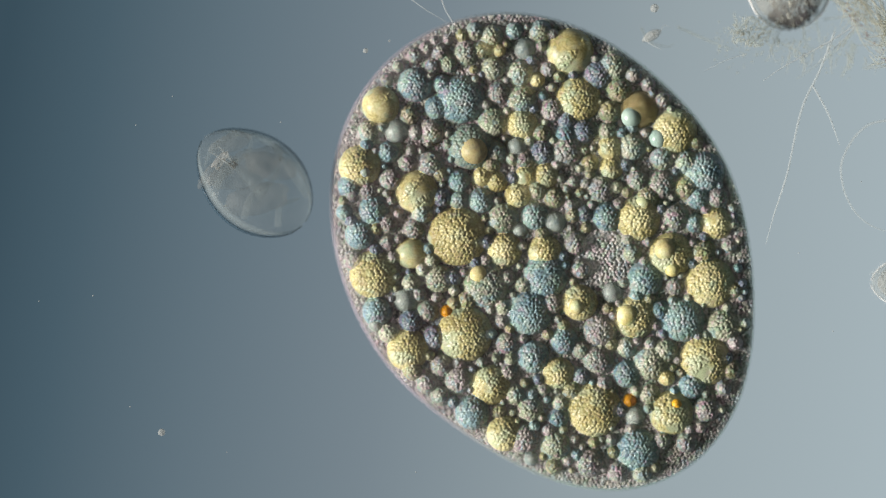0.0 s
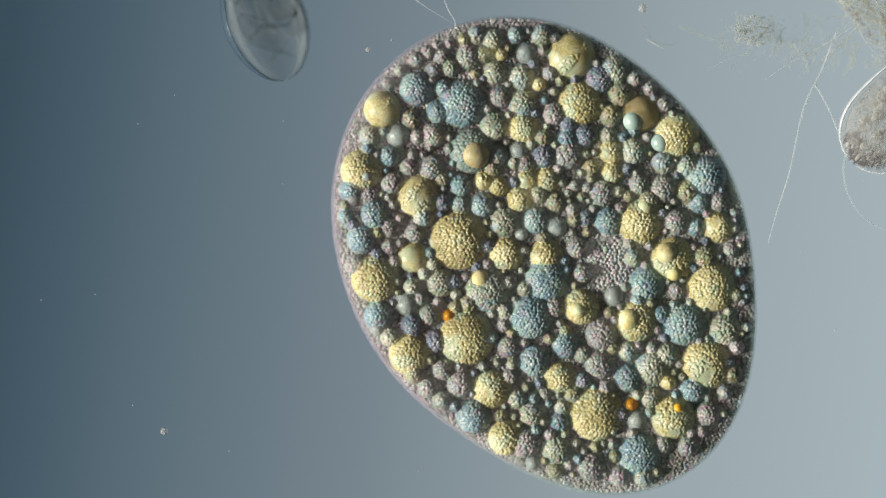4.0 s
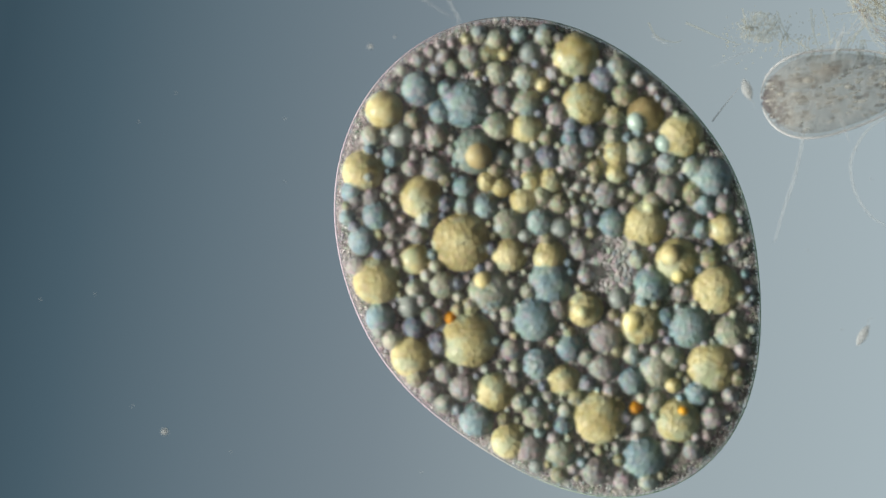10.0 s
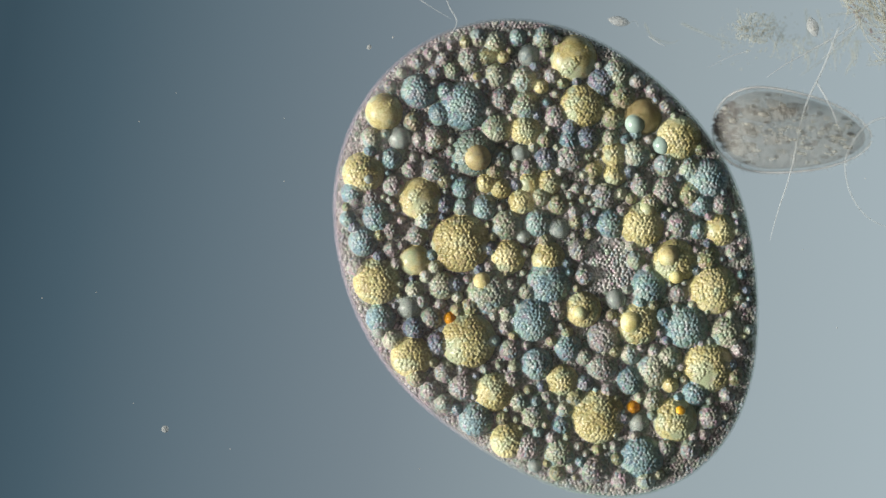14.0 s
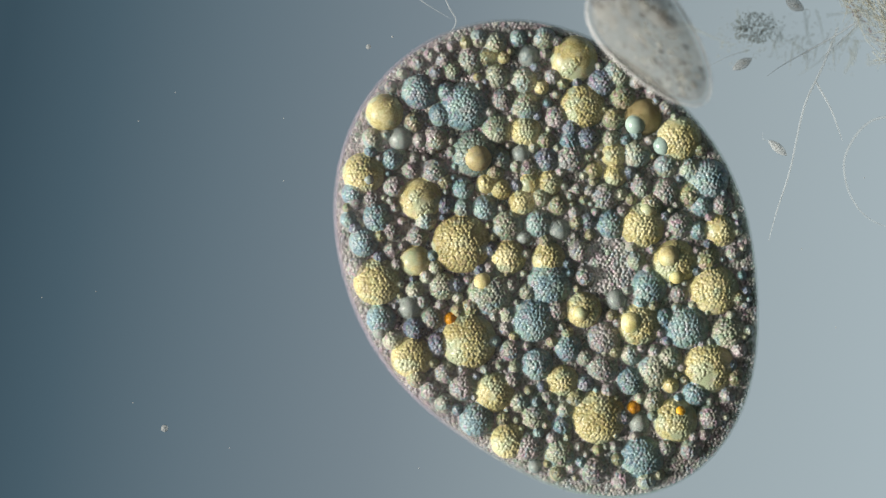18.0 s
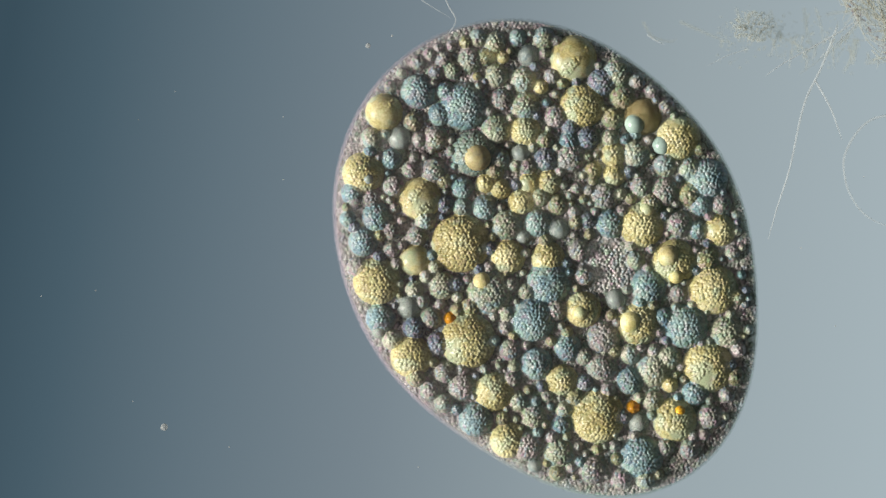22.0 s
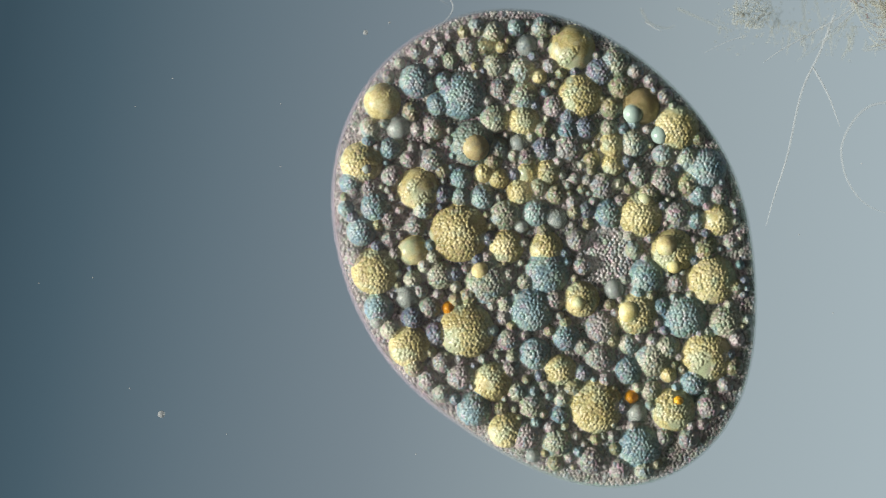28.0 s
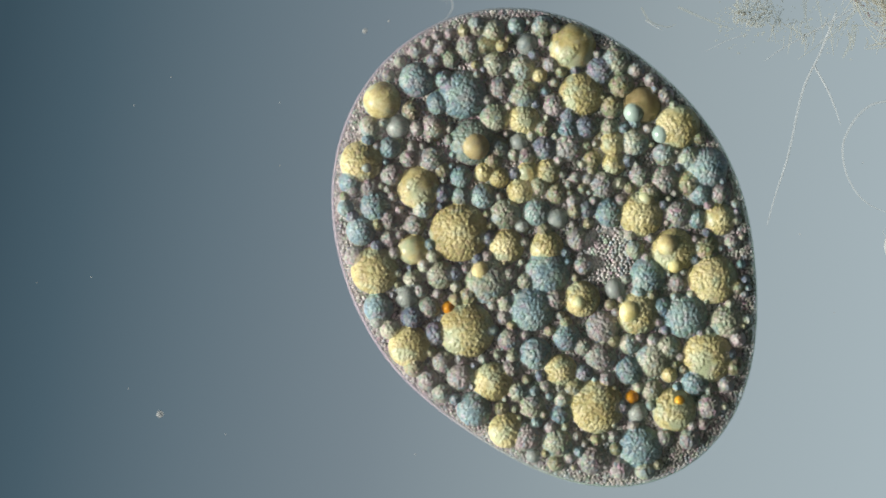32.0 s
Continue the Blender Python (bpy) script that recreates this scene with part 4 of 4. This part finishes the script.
def motions():
    walk(cell, [
        (0, pose(0.6920, 0.1080, 0)),
        (1, pose(0.6920, 0.1040, 0)),
        (2, pose(0.6880, 0.0920, 0)),
        (3, pose(0.6867, 0.0813, 0)),
        (3.5, pose(0.6880, 0.0760, 0)),
        (5.5, pose(0.6840, 0.0640, 0)),
        (6, pose(0.6780, 0.0640, 0)),
        (9, pose(0.6800, 0.0560, 0)),
        (13, pose(0.6880, 0.0400, 0)),
        (19, pose(0.7000, 0.0280, 0)),
        (22, pose(0.6980, 0.0240, 0)),
        (23, pose(0.6980, 0.0200, 0)),
        (25.5, pose(0.6960, 0.0120, 0)),
        (28, pose(0.7040, 0.0040, 0)),
        (32, pose(0.7060, 0.0040, 0)),
    ])
    walk(pear_ciliate, [
        (0, pose(2.404, 2.212, 0.74, 0, 20, -80)),
        (0.25, pose(2.443, 2.052, 0.74, 0, 29, -60)),
        (0.5, pose(2.482, 1.892, 0.74, 0, 38, -35)),
        (0.75, pose(2.581, 1.752, 0.74, 0, 38, 35)),
        (1, pose(2.596, 1.604, 0.74, 0, 38, 97)),
        (1.25, pose(2.619, 1.531, 0.74, 0, 38, 95)),
        (1.5, pose(2.610, 1.390, 0.74, 0, 38, 90)),
        (1.75, pose(2.745, 1.540, 0.74, 0, 38, 115)),
        (2, pose(2.725, 1.440, 0.74, 0, 38, 130)),
        (2.25, pose(2.800, 1.460, 0.74, 0, 38, 138)),
        (2.5, pose(2.790, 1.440, 0.74, 0, 38, 150)),
        (2.75, pose(2.825, 1.450, 0.74, 0, 38, 160)),
        (3, pose(2.840, 1.432, 0.74, 0, 38, 172)),
        (3.25, pose(2.881, 1.385, 0.74, 0, 26, 185)),
        (3.5, pose(3.068, 1.124, 0.74, 0, 15, 205)),
        (4.2, pose(3.245, 1.204, 0.724, 0, 0, 240)),
        (5, pose(2.162, 2.044, 0.66, 0, 0, 290)),
        (5.5, pose(1.580, 1.784, 0.62, 0, 0, 280)),
        (6, pose(1.430, 2.360, 0.628, 0, 0, 300)),
        (6.7, pose(1.624, 2.676, 0.639, 0, 0, 230)),
        (7.4, pose(2.344, 2.316, 0.65, 0, 0, 160)),
        (8, pose(2.536, 1.804, 0.66, 0, 0, 148)),
        (8.25, pose(2.584, 1.716, 0.658, 0, 0, 144)),
        (8.5, pose(2.624, 1.596, 0.656, 0, 0, 140)),
        (8.75, pose(2.704, 1.496, 0.654, 0, 0, 135)),
        (9, pose(2.744, 1.316, 0.652, 0, 0, 128)),
        (9.25, pose(2.784, 1.036, 0.65, 0, 0, 113)),
        (9.5, pose(2.824, 0.536, 0.648, 0, 0, 95)),
        (9.75, pose(2.784, 1.076, 0.646, 0, 0, 130)),
        (10, pose(2.745, 1.225, 0.644, 0, 0, 190)),
        (10.25, pose(2.644, 1.216, 0.642, 0, 0, 205)),
        (10.5, pose(2.664, 1.276, 0.64, 0, 0, 240)),
        (10.75, pose(2.724, 1.216, 0.62, 0, 0, 270)),
        (11, pose(2.655, 1.270, 0.6, 0, 0, 305)),
        (11.25, pose(2.456, 1.196, 0.58, 0, 0, 340)),
        (11.5, pose(2.164, 1.176, 0.56, 0, 0, 350)),
        (11.75, pose(1.984, 1.276, 0.56, 0, 0, 325)),
        (12, pose(1.764, 1.516, 0.56, 0, 0, 308)),
        (12.25, pose(1.726, 1.554, 0.568, 0, 0, 303)),
        (12.5, pose(1.828, 1.472, 0.61, 0, 0, 315)),
        (12.75, pose(1.990, 1.270, 0.652, 0, 0, 345)),
        (13, pose(2.312, 1.168, 0.655, 0, 0, 385)),
        (13.25, pose(2.313, 1.048, 0.649, 0, 0, 425)),
        (13.5, pose(2.495, 0.508, 0.644, 0, 0, 475)),
        (13.75, pose(2.596, 0.388, 0.638, 0, 0, 480)),
        (14, pose(2.437, 0.928, 0.632, 0, 0, 535)),
        (14.25, pose(2.519, 0.988, 0.626, 0, 0, 560)),
        (14.5, pose(2.320, 0.888, 0.62, 0, 0, 618)),
        (15, pose(2.427, 1.261, 0.77, 0, 0, 640)),
        (15.5, pose(2.333, 1.807, 0.95, 0, 0, 630)),
        (16, pose(2.005, 2.620, 1.12, 0, 0, 560)),
        (16.7, pose(1.101, 2.619, 1.12, 0, 0, 490)),
        (17.25, pose(1.102, 1.990, 1.12, 0, 0, 490)),
        (17.5, pose(1.280, 1.755, 1.12, 0, 0, 490)),
        (17.75, pose(1.348, 1.668, 1.12, 0, 0, 490)),
        (18, pose(1.439, 1.550, 1.12, 0, 0, 490)),
        (18.25, pose(1.625, 1.440, 1.12, 0, 0, 487)),
        (18.5, pose(1.932, 1.204, 1.12, 0, 0, 488)),
        (18.75, pose(2.149, 0.988, 1.12, 0, 0, 487)),
        (19, pose(2.512, 0.607, 1.12, 0, 0, 478)),
        (19.25, pose(2.623, 0.380, 1.12, 0, 0, 473)),
        (19.5, pose(2.485, 0.851, 1.12, 0, 0, 525)),
        (19.75, pose(2.525, 0.911, 1.12, 0, 0, 555)),
        (20, pose(2.333, 0.903, 1.12, 0, 0, 620)),
        (20.25, pose(2.271, 0.952, 1.12, 0, 0, 640)),
        (20.5, pose(1.997, 1.188, 1.12, 0, 0, 668)),
        (20.75, pose(1.779, 1.384, 1.12, 0, 0, 670)),
        (21, pose(1.621, 1.638, 1.12, 0, 0, 668)),
        (21.25, pose(1.600, 1.775, 1.12, 0, 0, 652)),
        (21.5, pose(1.580, 2.383, 1.12, 0, 0, 640)),
        (22.2, pose(1.225, 2.658, 1.12, 0, 0, 560)),
        (23, pose(0.831, 2.592, 1.12, 0, 0, 490)),
        (23.75, pose(1.031, 1.962, 1.12, 0, 0, 490)),
        (24, pose(1.267, 1.727, 1.12, 0, 0, 490)),
        (24.25, pose(1.424, 1.634, 1.12, 0, 0, 489)),
        (24.5, pose(1.661, 1.462, 1.12, 0, 0, 488)),
        (24.75, pose(1.897, 1.289, 1.12, 0, 0, 488)),
        (25, pose(2.287, 0.868, 1.12, 0, 0, 486)),
        (25.25, pose(2.544, 0.552, 1.12, 0, 0, 480)),
        (25.5, pose(2.806, 0.009, 1.12, 0, 0, 475)),
        (26.2, pose(3.515, -0.778, 1.12, 0, 0, 470)),
        (32, pose(3.837, -1.256, 1.12, 0, 0, 470)),
    ])
    walk(second_ciliate, [
        (0, pose(3.584, -0.108, 0.68, 0, 0, 0)),
        (0.5, pose(3.502, -0.348, 0.68, 0, 0, 5)),
        (1, pose(3.460, -0.668, 0.68, 0, 0, 8)),
        (1.25, pose(3.339, -0.769, 0.68, 0, 0, 6)),
        (1.5, pose(3.258, -0.798, 0.68, 0, 0, 4)),
        (1.75, pose(3.257, -0.891, 0.68, 0, 0, -4)),
        (2, pose(3.456, -0.752, 0.68, 0, 0, 60)),
        (2.25, pose(3.455, -0.713, 0.68, 0, 0, 120)),
        (2.5, pose(3.413, -0.693, 0.68, 0, 0, 160)),
        (2.75, pose(3.372, -0.774, 0.68, 0, 0, 168)),
        (3, pose(3.251, -0.875, 0.68, 0, 0, 195)),
        (3.25, pose(3.309, -0.715, 0.68, 0, 0, 230)),
        (3.5, pose(3.288, -0.556, 0.68, 0, 0, 255)),
        (4.2, pose(3.885, -0.516, 0.68, 0, 0, 290)),
        (32, pose(4.066, -0.240, 0.68, 0, 0, 290)),
    ])
    walk(rotifer, [
        (0, pose(-1.336, 0.604, 0.68, 10, 0, 140)),
        (0.25, pose(-1.237, 0.492, 0.68, 70, 0, 118)),
        (0.5, pose(-1.158, 0.832, 0.68, 35, 0, 85)),
        (0.75, pose(-1.171, 1.044, 0.68, 40, 0, 65)),
        (1, pose(-1.260, 0.552, 0.68, 40, 0, 77)),
        (1.25, pose(-1.285, 0.491, 0.68, 40, 0, 78)),
        (1.5, pose(-1.294, 0.402, 0.68, 36, 0, 83)),
        (1.75, pose(-1.231, 0.361, 0.68, 20, 0, 90)),
        (2, pose(-1.315, 0.795, 0.64, 0, 0, -12)),
        (2.25, pose(-1.353, 1.059, 0.68, 0, 0, -8)),
        (2.5, pose(-1.211, 0.891, 0.68, 10, 0, 28)),
        (2.75, pose(-1.144, 0.846, 0.68, 25, 0, 36)),
        (3, pose(-1.101, 1.041, 0.68, 10, 0, 30)),
        (3.25, pose(-1.587, 1.017, 0.68, 20, 0, 55)),
        (3.5, pose(-1.300, 1.060, 0.68, 10, 0, 90)),
        (4.1, pose(-1.274, 1.964, 0.68, 40, 0, 110)),
        (4.6, pose(-1.236, 2.764, 0.68, 20, 0, 100)),
        (32, pose(-1.214, 2.800, 0.68, 20, 0, 100)),
    ])
    walk(spindle_flagellate, [
        (0, pose(1.472, 1.632, 0.7, 0, 0, 30)),
        (0.25, pose(1.743, 1.452, 0.7, 0, 0, -20)),
        (0.5, pose(2.050, 1.232, 0.7, 0, 0, -60)),
        (0.75, pose(2.341, 1.092, 0.7, 0, 0, -30)),
        (1, pose(2.500, 0.940, 0.7, 0, 0, -40)),
        (1.4, pose(2.818, 0.650, 0.7, 0, 0, -50)),
        (1.75, pose(3.025, 0.437, 0.7, 0, 0, -80)),
        (2.1, pose(3.335, 0.208, 0.7, 0, 0, -60)),
        (4.4, pose(3.404, 0.284, 0.7, 0, 0, -60)),
        (5, pose(2.842, 0.604, 0.7, 0, 0, -20)),
        (5.8, pose(2.234, 1.162, 0.7, 0, 0, -80)),
        (6.5, pose(2.084, 1.256, 0.7, 0, 0, -75)),
        (8, pose(2.104, 1.268, 0.7, 0, 0, -70)),
        (9, pose(2.044, 1.216, 0.7, 0, 0, -75)),
        (10.3, pose(2.088, 1.236, 0.7, 0, 0, -70)),
        (11.2, pose(1.984, 1.716, 0.7, 0, 0, -110)),
        (12, pose(1.624, 2.116, 0.7, 0, 0, -110)),
        (13.3, pose(0.834, 2.108, 0.7, 0, 0, -60)),
        (13.75, pose(1.044, 1.804, 0.7, 0, 0, -20)),
        (14, pose(1.213, 1.708, 0.7, 0, 0, -10)),
        (14.25, pose(1.451, 1.608, 0.7, 0, 0, -25)),
        (14.5, pose(1.592, 1.448, 0.7, 0, 0, -40)),
        (15.5, pose(1.740, 1.306, 0.7, 0, 0, 10)),
        (16.5, pose(1.840, 1.240, 0.7, 0, 0, 50)),
        (17, pose(1.915, 1.055, 0.7, 0, 0, 80)),
        (17.25, pose(1.894, 1.268, 0.7, 0, 0, 60)),
        (17.5, pose(1.775, 1.360, 0.7, 0, 0, 100)),
        (18, pose(2.089, 1.404, 0.7, 0, 0, 30)),
        (18.25, pose(2.238, 1.296, 0.7, 0, 0, -20)),
        (18.5, pose(2.806, 0.836, 0.7, 0, 0, -50)),
        (19, pose(2.964, 0.184, 0.7, 0, 0, -60)),
        (20, pose(3.059, 0.079, 0.7, 0, 0, -80)),
        (20.5, pose(3.412, -0.052, 0.7, 0, 0, -80)),
        (22.8, pose(3.407, 1.041, 0.7, 0, 0, -160)),
        (23, pose(2.046, 1.208, 0.7, 0, 0, -125)),
        (23.5, pose(1.968, 1.996, 0.7, 0, 0, -200)),
        (32, pose(2.066, 2.120, 0.7, 0, 0, -200)),
    ])
    walk(oval_flagellate, [
        (0, pose(2.784, 2.252, 0.72, 0, 0, 0)),
        (12.8, pose(2.430, 2.190, 0.72, 0, 0, 0)),
        (13.25, pose(2.381, 1.824, 0.72, 0, 0, -70)),
        (13.5, pose(2.427, 1.668, 0.72, 0, 0, -60)),
        (13.75, pose(2.468, 1.648, 0.72, 0, 0, -55)),
        (14, pose(2.577, 1.668, 0.72, 0, 0, -70)),
        (14.25, pose(2.523, 1.640, 0.72, 0, 0, -85)),
        (14.5, pose(2.552, 1.684, 0.72, 0, 0, -30)),
        (15.5, pose(2.680, 1.706, 0.72, 0, 0, 20)),
        (16.5, pose(2.560, 1.680, 0.72, 0, 0, 55)),
        (17.2, pose(2.482, 2.024, 0.72, 0, 0, 20)),
        (18, pose(2.457, 1.820, 0.72, 0, 0, -30)),
        (18.25, pose(2.402, 1.820, 0.72, 0, 0, -20)),
        (18.5, pose(2.530, 1.316, 0.72, 0, 0, 60)),
        (18.75, pose(2.579, 1.404, 0.72, 0, 0, 5)),
        (19, pose(2.348, 1.344, 0.72, 0, 0, 25)),
        (19.25, pose(2.113, 1.269, 0.72, 0, 0, -10)),
        (19.5, pose(1.497, 1.489, 0.72, 0, 0, 20)),
        (19.75, pose(1.526, 1.498, 0.72, 0, 0, 45)),
        (20, pose(2.415, 1.819, 0.72, 0, 0, 20)),
        (20.25, pose(2.427, 1.839, 0.72, 0, 0, 0)),
        (20.5, pose(2.676, 1.796, 0.72, 0, 0, 0)),
        (20.75, pose(2.719, 1.759, 0.72, 0, 0, -10)),
        (21, pose(2.574, 1.702, 0.72, 0, 0, 60)),
        (21.25, pose(2.481, 1.729, 0.72, 0, 0, 120)),
        (21.5, pose(2.408, 2.104, 0.72, 0, 0, 90)),
        (22, pose(2.446, 2.256, 0.72, 0, 0, 90)),
        (29.6, pose(2.626, 2.121, 0.72, 0, 0, 90)),
        (30, pose(2.574, 1.696, 0.72, 0, 0, 120)),
        (30.3, pose(2.466, 1.600, 0.72, 0, 0, 130)),
        (30.7, pose(3.066, 1.100, 0.72, 0, 0, 140)),
        (31, pose(2.546, 1.120, 0.72, 0, 0, 210)),
        (31.25, pose(2.354, 1.184, 0.72, 0, 0, 170)),
        (31.5, pose(2.446, 1.696, 0.72, 0, 0, 250)),
        (31.8, pose(2.466, 2.000, 0.72, 0, 0, 260)),
        (32, pose(2.466, 2.120, 0.72, 0, 0, 260)),
    ])
    walk(slender_flagellate, [
        (0, pose(3.664, -1.948, 0.72, 0, 0, 60)),
        (8.7, pose(2.144, -2.044, 0.72, 0, 0, 20)),
        (9.5, pose(2.216, -1.372, 0.72, 0, 0, 0)),
        (10, pose(2.888, -0.492, 0.72, 0, 0, 60)),
        (10.5, pose(3.384, -0.204, 0.72, 0, 0, 60)),
        (16.6, pose(3.480, -1.256, 0.72, 0, 0, 100)),
        (17, pose(2.842, -1.080, 0.72, 0, 0, 100)),
        (17.5, pose(2.715, -0.872, 0.72, 0, 0, 70)),
        (17.8, pose(2.524, 0.264, 0.72, 0, 0, 60)),
        (18, pose(2.337, 0.812, 0.72, 0, 0, 140)),
        (18.25, pose(2.514, 0.692, 0.72, 0, 0, 215)),
        (18.6, pose(3.087, 0.544, 0.72, 0, 0, 200)),
        (20.5, pose(3.252, -0.532, 0.72, 0, 0, 240)),
        (20.8, pose(2.451, -0.773, 0.72, 0, 0, 250)),
        (21, pose(2.322, -0.726, 0.72, 0, 0, 255)),
        (21.5, pose(3.048, -0.896, 0.72, 0, 0, 270)),
        (22, pose(3.406, -0.944, 0.72, 0, 0, 270)),
        (29.5, pose(3.425, 2.241, 0.72, 0, 0, 182)),
        (30.5, pose(1.666, 1.960, 0.72, 0, 0, 120)),
        (31, pose(1.854, 1.220, 0.72, 0, 0, 125)),
        (31.25, pose(2.162, 1.016, 0.72, 0, 0, 165)),
        (31.5, pose(2.470, 0.672, 0.72, 0, 0, 110)),
        (31.75, pose(2.726, 0.388, 0.72, 0, 0, 140)),
        (32, pose(3.126, 0.000, 0.72, 0, 0, 100)),
    ])
    walk(drifting_fibre, [
        (0, pose(3.40, 0.10, 0.66)), (4.4, pose(3.38, 0.18, 0.66)), (5, pose(2.75, 0.55, 0.62)), (5.8, pose(2.10, 1.06, 0.60)), (6.5, pose(1.95, 1.15, 0.60)), (8, pose(1.955, 1.165, 0.60)),
        (9, pose(1.91, 1.12, 0.60)), (10.3, pose(1.95, 1.14, 0.60)), (11.2, pose(1.85, 1.62, 0.60)), (12, pose(1.50, 2.10, 0.60)), (32, pose(1.45, 2.16, 0.60)),
    ])
    walk(drifting_bead, [
        (0, pose(1.487, 1.820, 0.78)), (1, pose(1.513, 1.779, 0.78)), (2, pose(1.520, 1.735, 0.78)), (3, pose(1.428, 1.695, 0.78)), (3.5, pose(1.40, 1.72, 0.78)), (5, pose(1.38, 1.98, 0.76)), (32, pose(1.38, 2.2, 0.76)),
    ])
    walk(rotifer_foot, [
        (0, pose(-0.46, 0, 0)), (0.15, pose(-0.3, 0, 0)), (0.3, pose(-0.12, 0, 0)), (0.5, pose(-0.4, 0, 0)), (0.8, pose(-0.34, 0, 0)),
        (1, pose(-0.24, 0, 0)), (1.4, pose(-0.02, 0, 0)), (1.75, pose(0, 0, 0)), (2, pose(-0.44, 0, 0)), (3.5, pose(-0.46, 0, 0)), (32, pose(-0.46, 0, 0)),
    ])


motions()
